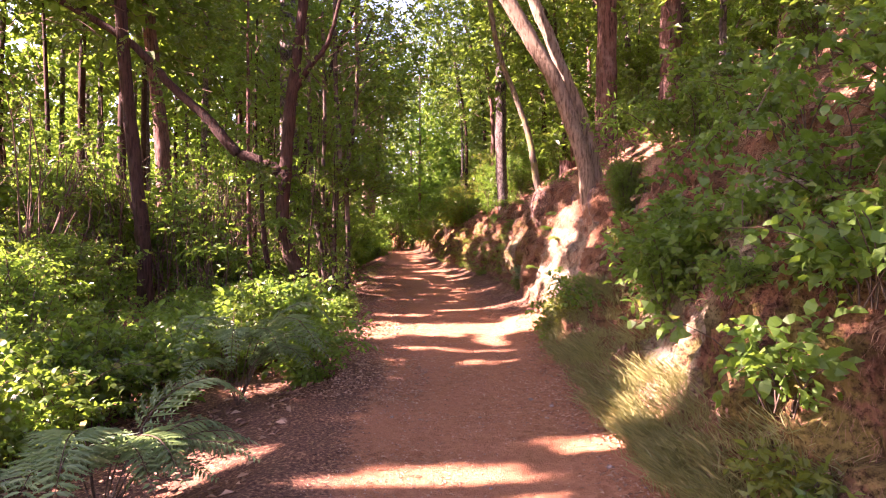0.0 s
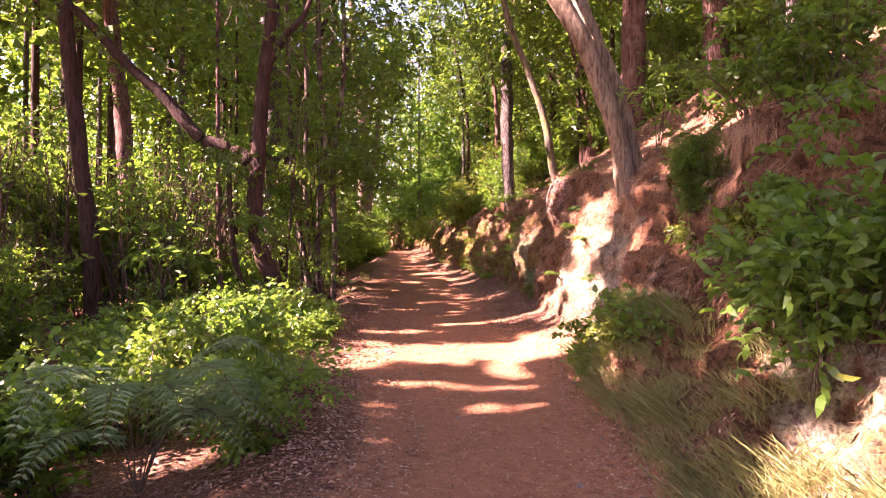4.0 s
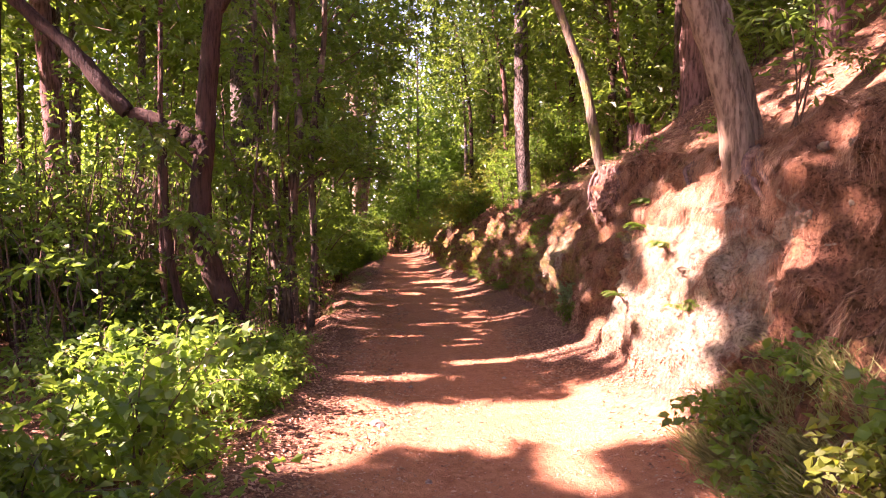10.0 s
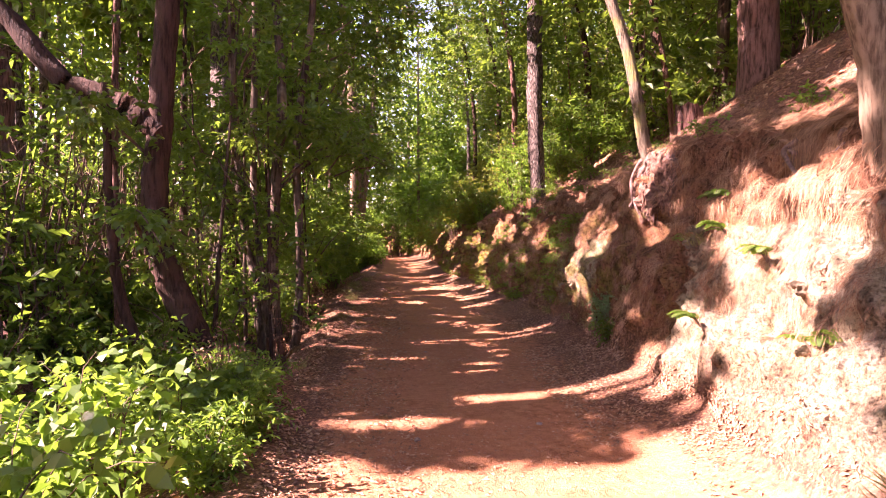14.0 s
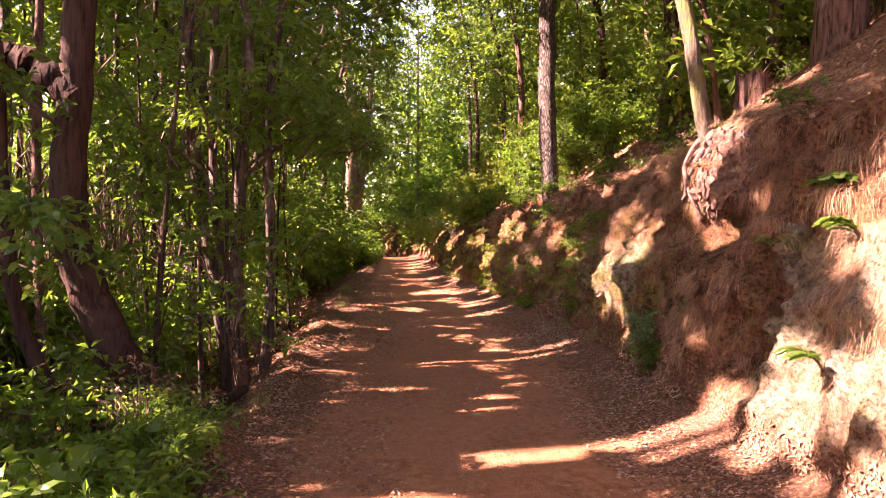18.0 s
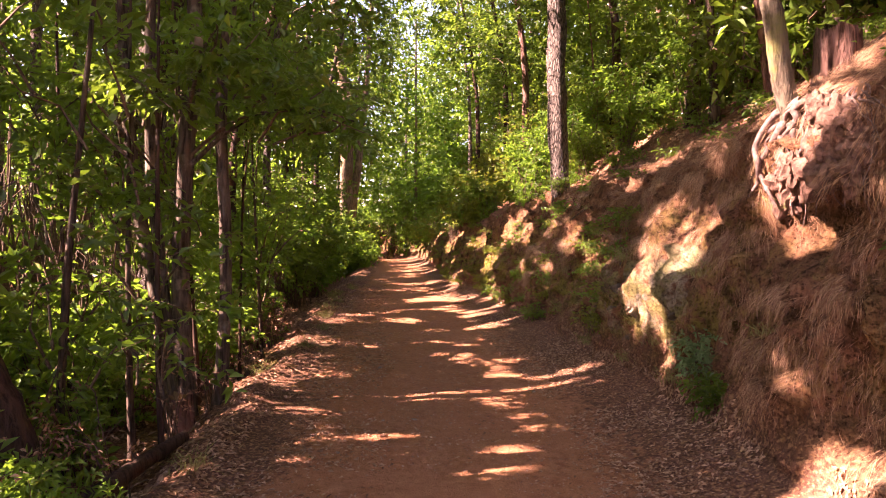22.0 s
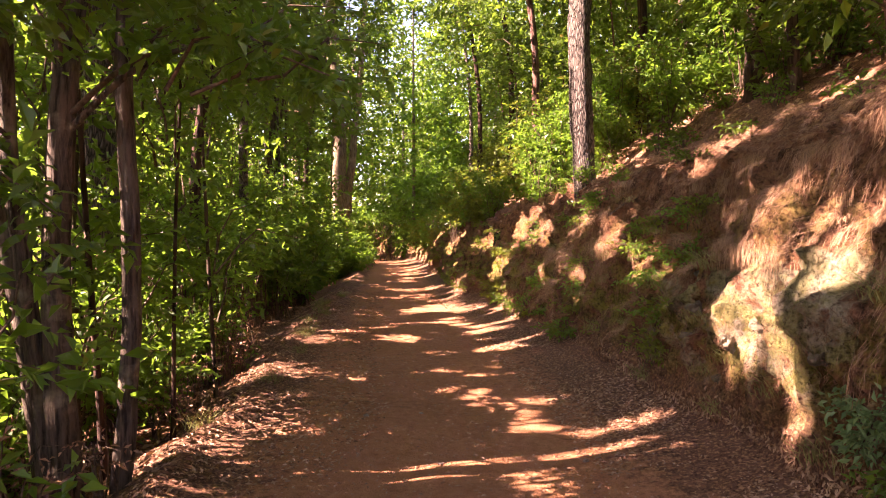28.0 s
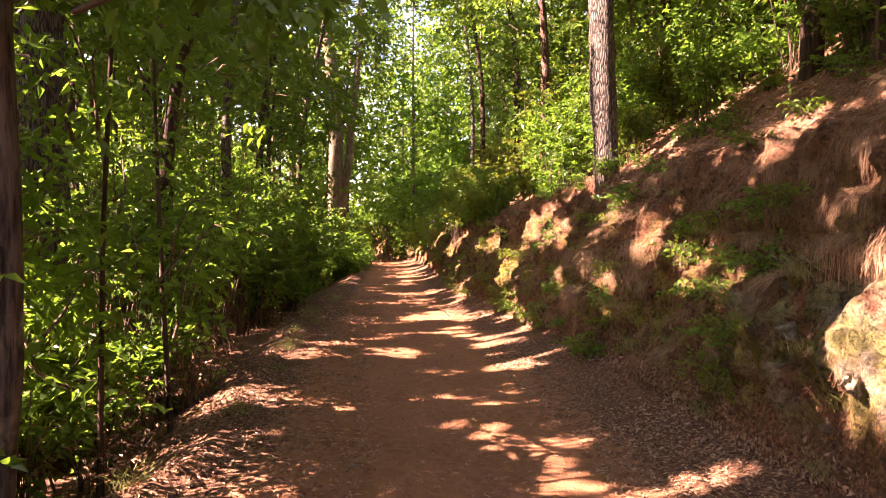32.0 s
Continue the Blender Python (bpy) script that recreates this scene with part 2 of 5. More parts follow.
def node(t, kind, ins=(), **props):
    n = t.nodes.new(kind)
    for k, v in props.items():
        if k == "operation":
            n.operation = v
        elif k == "blend":
            n.data_type, n.blend_type = "RGBA", v
        elif k == "name":
            n.attribute_name = v
        elif k == "feature":
            n.feature = v
    for k, v in dict(ins).items():
        if isinstance(v, bpy.types.NodeSocket):
            t.links.new(v, n.inputs[k])
        else:
            n.inputs[k].default_value = v
    return n


def scaled(t, sx, sy, sz, source="Object"):
    co = t.nodes.new("ShaderNodeTexCoord")
    return node(t, "ShaderNodeMapping", {0: co.outputs[source], 3: (sx, sy, sz)}).outputs[0]


def tex(t, scale, detail=6, vec=None, rough=0.6):
    n = node(t, "ShaderNodeTexNoise", {"Scale": scale, "Detail": detail, "Roughness": rough})
    t.links.new(vec or scaled(t, 1, 1, 1), n.inputs["Vector"])
    return n.outputs[0]


def ramp(t, fac, stops):
    n = t.nodes.new("ShaderNodeValToRGB")
    t.links.new(fac, n.inputs[0])
    e = n.color_ramp.elements
    while len(e) < len(stops):
        e.new(0.5)
    for el, (p, c) in zip(e, stops):
        el.position, el.color = p, (*c, 1) if len(c) == 3 else c
    return n.outputs[0]


def mix(t, fac, a, b, blend="MIX"):
    n = node(t, "ShaderNodeMix", blend=blend)
    for k, v in ((0, fac), (6, a), (7, b)):
        if isinstance(v, bpy.types.NodeSocket):
            t.links.new(v, n.inputs[k])
        else:
            n.inputs[k].default_value = v if k == 0 else (*v, 1)
    return n.outputs[2]


def bump(t, b, height, strength, dist):
    n = node(t, "ShaderNodeBump", {"Strength": strength, "Distance": dist, "Height": height})
    t.links.new(n.outputs[0], b.inputs["Normal"])


def math_node(t, op, a, v):
    n = node(t, "ShaderNodeMath", operation=op)
    t.links.new(a, n.inputs[0])
    if isinstance(v, bpy.types.NodeSocket):
        t.links.new(v, n.inputs[1])
    else:
        n.inputs[1].default_value = v
    return n.outputs[0]


def ground_material():
    m, t, b = material("earth", 0.95, 0.15)
    zone = node(t, "ShaderNodeAttribute", name="packed").outputs["Fac"]
    face = node(t, "ShaderNodeAttribute", name="face").outputs["Fac"]
    n1, n2, n3 = tex(t, 1.3), tex(t, 14, 8), tex(t, 90, 4)
    packed = mix(t, ramp(t, n2, [(0.33, (0, 0, 0)), (0.68, (1, 1, 1))]), (0.25, 0.098, 0.046), (0.46, 0.212, 0.108))
    packed = mix(t, ramp(t, n1, [(0.35, (0, 0, 0)), (0.7, (1, 1, 1))]), packed, (0.39, 0.165, 0.085))
    packed = mix(t, ramp(t, n3, [(0.64, (0, 0, 0)), (0.74, (0.6, 0.6, 0.6))]), packed, (0.47, 0.29, 0.20))
    litter = mix(t, n2, (0.085, 0.038, 0.025), (0.22, 0.105, 0.065))
    litter = mix(t, ramp(t, tex(t, 38, 3), [(0.5, (0, 0, 0)), (0.62, (1, 1, 1))]), litter, (0.36, 0.19, 0.10))
    # the cut face: red soil, pale rotten rock, moss, hanging straw
    strand = tex(t, 1, 6, scaled(t, 60, 60, 9.0), 0.7)
    soil = mix(t, strand, (0.14, 0.058, 0.033), (0.40, 0.195, 0.108))
    rocky = node(t, "ShaderNodeAttribute", name="rocky").outputs["Fac"]
    soil = mix(t, ramp(t, math_node(t, "ADD", tex(t, 2.6, 9), math_node(t, "MULTIPLY", math_node(t, "SUBTRACT", rocky, 1.0), 0.3)), [(0.5, (0, 0, 0)), (0.57, (1, 1, 1))]), soil, mix(t, tex(t, 24, 8, None, 0.7), (0.24, 0.185, 0.125), (0.70, 0.61, 0.46)))
    soil = mix(t, ramp(t, tex(t, 8.5, 9, None, 0.72), [(0.57, (0, 0, 0)), (0.64, (0.9, 0.9, 0.9))]), soil, mix(t, strand, (0.12, 0.05, 0.03), (0.36, 0.18, 0.10)))
    soil = mix(t, ramp(t, tex(t, 3.4, 7, scaled(t, 1, 1, 0.7)), [(0.6, (0, 0, 0)), (0.7, (0.6, 0.6, 0.6))]), soil, (0.21, 0.17, 0.05))
    mossy = node(t, "ShaderNodeAttribute", name="mossy").outputs["Fac"]
    soil = mix(t, math_node(t, "MULTIPLY", ramp(t, tex(t, 5.2, 8), [(0.42, (0, 0, 0)), (0.56, (0.9, 0.9, 0.9))]), mossy), soil, mix(t, n3, (0.13, 0.13, 0.022), (0.34, 0.31, 0.065)))
    # soil grain; its dark end paints the shade of crevices into the colour
    crumb_shade = ramp(t, tex(t, 34, 9, None, 0.75), [(0.36, (0.3, 0.26, 0.24)), (0.5, (1, 1, 1)), (0.7, (1.25, 1.22, 1.15))])
    # dark and light patches that put the relief's shaded hollows into the colour
    hollow_shade = ramp(t, tex(t, 6.5, 5, scaled(t, 1, 1, 0.6)), [(0.34, (0.36, 0.32, 0.30)), (0.5, (0.9, 0.88, 0.86)), (0.68, (1.25, 1.2, 1.12))])
    soil = mix(t, 1.0, soil, hollow_shade, "MULTIPLY")
    col = mix(t, 1.0, mix(t, face, litter, soil), crumb_shade, "MULTIPLY")
    grit = ramp(t, tex(t, 150, 3), [(0.3, (0.55, 0.5, 0.48)), (0.5, (1, 1, 1)), (0.72, (1.3, 1.3, 1.3))])
    packed = mix(t, 1.0, packed, grit, "MULTIPLY")
    edge = math_node(t, "ADD", zone, math_node(t, "MULTIPLY", math_node(t, "SUBTRACT", n2, 0.5), 0.9))
    col = mix(t, ramp(t, edge, [(0.35, (0, 0, 0)), (0.6, (1, 1, 1))]), col, packed)
    t.links.new(col, b.inputs["Base Color"])
    h = math_node(t, "ADD", n2, math_node(t, "MULTIPLY", strand, math_node(t, "MULTIPLY", face, 1.5)))
    h = math_node(t, "ADD", h, math_node(t, "MULTIPLY", n3, 0.35))
    h = math_node(t, "ADD", h, math_node(t, "MULTIPLY", crumb_shade, math_node(t, "MULTIPLY", face, 0.6)))
    bump(t, b, h, 1.0, 0.035)
    return m


def leaf_material(name, dark, light, glow, rough=0.42, part=0.4):
    m, t, b = material(name, rough, 0.45)
    pick = node(t, "ShaderNodeNewGeometry").outputs["Random Per Island"]
    patch = tex(t, 0.9, 3)
    col = mix(t, ramp(t, pick, [(0.1, (0, 0, 0)), (0.9, (1, 1, 1))]), dark, light)
    col = mix(t, ramp(t, patch, [(0.4, (0, 0, 0)), (0.65, (0.45, 0.45, 0.45))]), col, light)
    col = mix(t, ramp(t, pick, [(0.965, (0, 0, 0)), (0.98, (0.7, 0.7, 0.7))]), col, (0.25, 0.16, 0.03))
    t.links.new(col, b.inputs["Base Color"])
    tr = t.nodes.new("ShaderNodeBsdfTranslucent")
    tcol = mix(t, pick, glow, tuple(min(1, g * 1.35) for g in glow))
    t.links.new(tcol, tr.inputs[0])
    ms = node(t, "ShaderNodeMixShader", {0: part, 1: b.outputs[0], 2: tr.outputs[0]})
    t.links.new(ms.outputs[0], t.nodes["Material Output"].inputs[0])
    return m


def bark_material(name, dark, light, vertical=4.0, scale=16, depth=0.03, blotch=None, furrow=0.45, plates=True):
    m, t, b = material(name, 0.9, 0.2)
    vec = scaled(t, vertical, vertical, 1.0)
    wobble = node(t, "ShaderNodeMix", {0: 0.12}, blend="MIX")
    t.links.new(vec, wobble.inputs[6])
    warp = node(t, "ShaderNodeTexNoise", {"Scale": 5.0, "Detail": 3.0})
    t.links.new(warp.outputs[1], wobble.inputs[7])
    vor = node(t, "ShaderNodeTexVoronoi", {"Scale": scale / vertical, "Vector": wobble.outputs[2]}, feature="DISTANCE_TO_EDGE")
    plate = ramp(t, vor.outputs[0], [(0.0, (0, 0, 0)), (0.22, (1, 1, 1))]) if plates else ramp(t, tex(t, 7, 5, scaled(t, 4, 4, 0.5), 0.65), [(0.36, (0, 0, 0)), (0.55, (1, 1, 1))])
    fine = tex(t, 9, 8, vec, 0.7)
    col = mix(t, plate, tuple(c * furrow for c in dark), mix(t, fine, dark, light))
    col = mix(t, ramp(t, tex(t, 2.2, 5), [(0.55, (0, 0, 0)), (0.7, (1, 1, 1))]), col, blotch or light)
    t.links.new(col, b.inputs["Base Color"])
    bump(t, b, math_node(t, "ADD", plate, fine), 0.9, depth)
    return m


def plain(name, a, c, scale=20, rough=0.9, strength=0.5, dist=0.01):
    m, t, b = material(name, rough, 0.2)
    n = tex(t, scale, 7)
    t.links.new(mix(t, ramp(t, n, [(0.35, (0, 0, 0)), (0.65, (1, 1, 1))]), a, c), b.inputs["Base Color"])
    bump(t, b, n, strength, dist)
    return m


def straw_material(name, a, c):
    m, t, b = material(name, 0.75, 0.3)
    pick = node(t, "ShaderNodeNewGeometry").outputs["Random Per Island"]
    t.links.new(mix(t, pick, a, c), b.inputs["Base Color"])
    return m


EARTH = ground_material()
LEAF_DARK = leaf_material("laurel_leaf", (0.03123, 0.06637, 0.00976), (0.08296, 0.1366, 0.01562), (0.185, 0.3, 0.026), 0.36, 0.42)
LEAF_MID = leaf_material("broad_leaf", (0.03904, 0.08589, 0.01171), (0.08, 0.158, 0.022), (0.21, 0.375, 0.032), 0.4, 0.44)
LEAF_LIGHT = leaf_material("bramble_leaf", (0.048, 0.1, 0.0144), (0.09, 0.178, 0.03), (0.225, 0.385, 0.036), 0.5, 0.46)
LEAF_GOLD = leaf_material("shrub_leaf", (0.06, 0.092, 0.014), (0.12, 0.15, 0.02), (0.28, 0.33, 0.03), 0.5, 0.42)
LEAF_BLUE = leaf_material("fern_leaf", (0.08, 0.15, 0.055), (0.2, 0.3, 0.13), (0.2, 0.32, 0.1), 0.45, 0.35)
GRASS = leaf_material("grass_blade", (0.11, 0.13, 0.035), (0.33, 0.30, 0.11), (0.28, 0.29, 0.08), 0.6, 0.32)
DRY = straw_material("dry_leaf", (0.15, 0.068, 0.036), (0.52, 0.31, 0.19))
CLUMP = straw_material("hanging_straw", (0.10, 0.042, 0.024), (0.50, 0.285, 0.155))
NEEDLE = straw_material("pine_needle", (0.15, 0.062, 0.036), (0.42, 0.225, 0.125))
GRIT = straw_material("trail_grit", (0.13, 0.06, 0.04), (0.48, 0.32, 0.24))
PINE = bark_material("pine_bark", (0.12, 0.09, 0.073), (0.30, 0.24, 0.20), 7.0, 44, 0.04, (0.20, 0.155, 0.125), 0.3)
BROWN = bark_material("brown_bark", (0.048, 0.031, 0.022), (0.15, 0.10, 0.07), 3.0, 70, 0.01, (0.12, 0.085, 0.055), 0.5, False)
PALE = bark_material("pale_bark", (0.14, 0.092, 0.058), (0.33, 0.245, 0.165), 3.0, 90, 0.008, (0.30, 0.225, 0.15), 0.6, False)
RED = bark_material("red_bark", (0.13, 0.06, 0.045), (0.30, 0.165, 0.125), 4.0, 44, 0.025, (0.30, 0.20, 0.165), 0.4, False)
DARK = bark_material("dark_bark", (0.04, 0.021, 0.015), (0.10, 0.054, 0.038), 4.0, 60, 0.007, (0.075, 0.045, 0.03), 0.6, False)
MOSSY = bark_material("mossy_bark", (0.10, 0.075, 0.05), (0.24, 0.19, 0.13), 3.0, 70, 0.008, (0.20, 0.19, 0.05), 0.6, False)
LICHEN = bark_material("lichened_bark", (0.06, 0.04, 0.03), (0.20, 0.15, 0.11), 3.0, 70, 0.01, (0.38, 0.31, 0.22), 0.5, False)
TWIG = plain("twig_bark", (0.07, 0.045, 0.03), (0.18, 0.12, 0.08), 30)
ROCK = plain("pale_rock", (0.08, 0.06, 0.04), (0.23, 0.185, 0.125), 9, 0.9, 1.0, 0.05)
STONE = plain("trail_stone", (0.14, 0.09, 0.07), (0.36, 0.27, 0.22), 30)
WOOD = plain("cut_wood", (0.20, 0.10, 0.05), (0.30, 0.17, 0.09), 30)
CLOD = plain("root_earth", (0.075, 0.036, 0.026), (0.24, 0.135, 0.095), 16, 0.95, 1.0, 0.04)
ROOT = plain("root_bark", (0.08, 0.046, 0.038), (0.22, 0.145, 0.12), 25, 0.85, 0.8, 0.01)


# ---- building ----
def raw_mesh(name, verts, faces, mat, smooth=True):
    """A mesh from arrays: verts (n, 3), faces (m, 3 or 4)."""
    verts, faces = np.asarray(verts, np.float32), np.asarray(faces, np.int32)
    me = bpy.data.meshes.new(name)
    me.vertices.add(len(verts))
    me.vertices.foreach_set("co", verts.ravel())
    k = faces.shape[1]
    me.loops.add(faces.size)
    me.loops.foreach_set("vertex_index", faces.ravel())
    me.polygons.add(len(faces))
    me.polygons.foreach_set("loop_start", np.arange(0, faces.size, k, dtype=np.int32))
    me.polygons.foreach_set("use_smooth", np.full(len(faces), smooth))
    me.materials.append(mat)
    me.update(calc_edges=True)
    return me


def part(name, me, parent=None, label=""):
    ob = new(name, me)
    if parent is not None:
        ob.parent = parent
    return tagged(ob, label)


def unit(v):
    return v / (np.linalg.norm(v, axis=-1, keepdims=True) + 1e-9)


def leaf_arrays(p, d, n, length, width, bow=0.18, fine=False):
    """Folded, drooping leaves: base p, way d, upper side n."""
    d = unit(d)
    s = unit(np.cross(d, n))
    n = np.cross(s, d)
    L, W = np.broadcast_to(length, len(p))[:, None], np.broadcast_to(width, len(p))[:, None]
    k = np.arange(len(p))[:, None]
    if fine:
        low, high, tip = p + d * L * 0.3 + n * L * bow * 0.35, p + d * L * 0.66 + n * L * bow * 0.3, p + d * L - n * L * bow * 0.5
        lift = n * W * 0.16
        v = np.stack([p, low + s * W * 0.46 + lift, low - s * W * 0.46 + lift, high + s * W * 0.4 + lift, high - s * W * 0.4 + lift, tip], 1).reshape(-1, 3)
        f = np.concatenate([k * 6 + np.array(c) for c in ((0, 1, 2), (1, 3, 4), (1, 4, 2), (3, 5, 4))], 1).reshape(-1, 3)
        return v, f
    mid = p + d * L * 0.45 + n * L * bow * 0.5
    tip = p + d * L - n * L * bow * 0.5
    v = np.stack([p, mid + s * W * 0.5 + n * W * 0.18, tip, mid - s * W * 0.5 + n * W * 0.18], 1).reshape(-1, 3)
    k = np.arange(len(p))[:, None] * 4
    if bow == 0 and np.max(width, initial=0) < 0.008:
        return v, k + np.array([0, 1, 2])
    f = np.concatenate([k + np.array([0, 1, 2]), k + np.array([0, 2, 3])], 1).reshape(-1, 3)
    return v, f


def tube_arrays(pts, radii, sides=8, rough=0.0, seed=0, flare=0.0):
    pts, radii = np.asarray(pts, float), np.asarray(radii, float)
    t = unit(np.gradient(pts, axis=0))
    ref = np.where(np.abs(t[:, :1]) > 0.9, [[0, 1, 0]], [[1, 0, 0]])
    u = unit(np.cross(t, ref))
    w = np.cross(t, u)
    a = np.linspace(0, 2 * np.pi, sides, endpoint=False)
    r = radii[:, None] * np.ones(sides)
    if rough:
        r = r * (1 + rough * fbm(np.cos(a)[None] * 2 + seed * 7.3, np.sin(a)[None] * 2, pts[:, 2:3] * 1.5, 3, 3))
    if flare:
        up = np.clip(1 - (pts[:, 2:3] - pts[0, 2]) / 0.7, 0, 1) ** 2
        r = r * (1 + flare * up * (0.7 + 0.6 * np.cos(a * 4 + seed)[None]))
    v = pts[:, None] + r[..., None] * (np.cos(a)[None, :, None] * u[:, None] + np.sin(a)[None, :, None] * w[:, None])
    m = len(pts)
    i, j = np.meshgrid(np.arange(m - 1), np.arange(sides), indexing="ij")
    j2 = (j + 1) % sides
    f = np.stack([i * sides + j, i * sides + j2, (i + 1) * sides + j2, (i + 1) * sides + j], -1).reshape(-1, 4)
    return v.reshape(-1, 3), f


def rod_arrays(lines, r0, r1):
    """Thin three-sided rods along many lines (n, k, 3) at once."""
    n, k = lines.shape[:2]
    t = unit(np.gradient(lines, axis=1))
    u = unit(np.cross(t, [0.86, 0.5, 0.07]))
    w = np.cross(t, u)
    a = np.linspace(0, 2 * np.pi, 3, endpoint=False)
    r = np.linspace(r0, r1, k)[None, :, None, None]
    v = lines[:, :, None] + r * (np.cos(a)[:, None] * u[:, :, None] + np.sin(a)[:, None] * w[:, :, None])
    o, i, j = np.meshgrid(np.arange(n) * k, np.arange(k - 1), np.arange(3), indexing="ij")
    j2 = (j + 1) % 3
    f = np.stack([(o + i) * 3 + j, (o + i) * 3 + j2, (o + i + 1) * 3 + j2, (o + i + 1) * 3 + j], -1).reshape(-1, 4)
    return v.reshape(-1, 3), f


def joined(chunks):
    vs, fs, k = [], [], 0
    for v, f in chunks:
        vs.append(v), fs.append(f + k)
        k += len(v)
    return np.concatenate(vs), np.concatenate(fs)


def spline(pts, steps):
    """A smooth line through points (Catmull-Rom)."""
    p = np.asarray(pts, float)
    p = np.concatenate([2 * p[:1] - p[1:2], p, 2 * p[-1:] - p[-2:-1]])
    out = []
    for k in range(len(p) - 3):
        a, b, c, d = p[k:k + 4]
        for q in np.linspace(0, 1, steps, endpoint=False):
            out.append(0.5 * (2 * b + (c - a) * q + (2 * a - 5 * b + 4 * c - d) * q * q + (3 * b - a - 3 * c + d) * q ** 3))
    out.append(p[-2])
    return np.array(out)


def base_empty(name, at, label, category, group=""):
    ob = new(name)
    ob.location = at
    ob.empty_display_size = 0.1
    return tagged(ob, label, category, group)


def local(v, at):
    return np.asarray(v) - np.asarray(at)[None]


def sprays(rng, centres, outward, per, twig, L, W, droop=0.16, cull=True, fine=False):
    """Leaf sprays: twigs at centres, each with leaves along it."""
    n = len(centres)
    way = unit((outward + rng.normal(0, 0.55, (n, 3))) * [1, 1, 0.45] + [0, 0, -0.03])
    k = np.tile(np.linspace(0.1, 1, per), (n, 1)) + rng.uniform(-0.08, 0.08, (n, per))
    p = centres[:, None] + way[:, None] * (k * twig)[..., None]
    p[..., 2] -= 0.12 * twig * k ** 2
    spin = rng.uniform(0, 2 * np.pi, (n, per))
    a = unit(np.cross(way, [0.02, 0.03, 1.0]))
    b = np.cross(way, a)
    side = a[:, None] * np.cos(spin)[..., None] + b[:, None] * np.sin(spin)[..., None] * 0.6
    d = unit(side + way[:, None] * 0.7 + np.array([0, 0, -droop]) + rng.normal(0, 0.2, (n, per, 3)))
    up = np.array([0, 0, 1.0]) + rng.normal(0, 0.8, (n, per, 3))
    size = rng.uniform(0.65, 1.2, n * per)
    p, d, up = p.reshape(-1, 3), d.reshape(-1, 3), up.reshape(-1, 3)
    mid = p + d * (L * size * 0.5)[:, None]
    ok = ~(sunlit(mid, True) & (mid[:, 2] > 1.5) & ((mid[:, 0] < 3.0) | (mid[:, 2] > 7))) if cull else np.ones(len(p), bool)
    return leaf_arrays(p[ok], d[ok], up[ok], (L * size)[ok], (W * size)[ok], 0.18, fine), way


def crown_points(rng, centre, radii, n, hollow=0.35, seed=0):
    q = rng.normal(0, 1, (n * 4, 3))
    q = unit(q) * rng.uniform(hollow ** 3, 1, (n * 4, 1)) ** (1 / 3)
    p = np.asarray(centre) + q * np.asarray(radii)
    keep = vnoise(p[:, 0] * 1.1, p[:, 1] * 1.1, p[:, 2] * 1.3, 90 + seed) > -0.12
    p, q = p[keep], q[keep]
    return p[:n], q[:n]


def clear(p, margin=0.0):
    """Keeps the walkers' way free and lets the sun through its gaps."""
    y = p[:, 1]
    way = (p[:, 0] > trail_left(y) + 0.1 - margin) & (p[:, 0] < trail_right(y) - 0.2) & (p[:, 2] < 2.5)
    return ~way


SEED = [100]


def tree(name, label, path, r0, r1, bark, leaf=None, crowns=(), limbs=(), L=0.12, W=0.05, sides=12, flare=0.35, group="", category="tree", per=11):
    """A tree: trunk along path, limbs [(points, radius, radius)], crowns [(centre, radii, sprays)]."""
    SEED[0] += 1
    rng = np.random.default_rng(SEED[0])
    at = np.array(path[0], float)
    top = base_empty(name, at, label, category, group)
    line = spline(path, 10)
    line[1:-1] += rng.normal(0, r0 * 0.025, (len(line) - 2, 3))
    radii = r0 + (r1 - r0) * np.linspace(0, 1, len(line)) ** 0.8
    v, f = tube_arrays(local(line, at), radii, sides, 0.14, SEED[0], flare)
    part("trunk", raw_mesh("trunk", v, f, bark), top)
    for pts, a, b in limbs:
        ln = spline(pts, 8)
        ln[1:-1] += rng.normal(0, a * 0.05, (len(ln) - 2, 3))
        v, f = tube_arrays(local(ln, at), np.linspace(a, b, len(ln)), max(6, sides - 4), 0.12, SEED[0] + 3)
        part("limb", raw_mesh("limb", v, f, bark), top)
    if crowns:
        chunks, tw = [], []
        for centre, radii3, n in crowns:
            p, q = crown_points(rng, centre, radii3, n, 0.3, SEED[0])
            ok = clear(p)
            p, q = p[ok], q[ok]
            if not len(p):
                continue
            arr, way = sprays(rng, p, q * 0.8, per, max(0.4, L * 3), L, W)
            chunks.append(arr)
            some = rng.choice(len(p), min(len(p), max(6, len(p) // 9)), False)
            for k in some:
                near = line[np.argmin(np.linalg.norm(line - p[k] + [0, 0, 0.8], axis=1))]
                back = p[k] + unit((near - p[k])[None])[0] * min(0.55, np.linalg.norm(near - p[k]))
                m = (p[k] + back) / 2 + rng.normal(0, 0.06, 3)
                tw.append(tube_arrays(local([back, m, p[k], p[k] + way[k] * 0.4], at), [0.016, 0.011, 0.007, 0.003], 3))
        if chunks:
            v, f = joined(chunks)
            crown = part("crown", raw_mesh("crown", local(v, at), f, leaf, False), top)
        if tw and chunks:
            v, f = joined(tw)
            tagged(part("twig_work", raw_mesh("twig_work", v, f, TWIG), crown), kind="stuff")
    return top


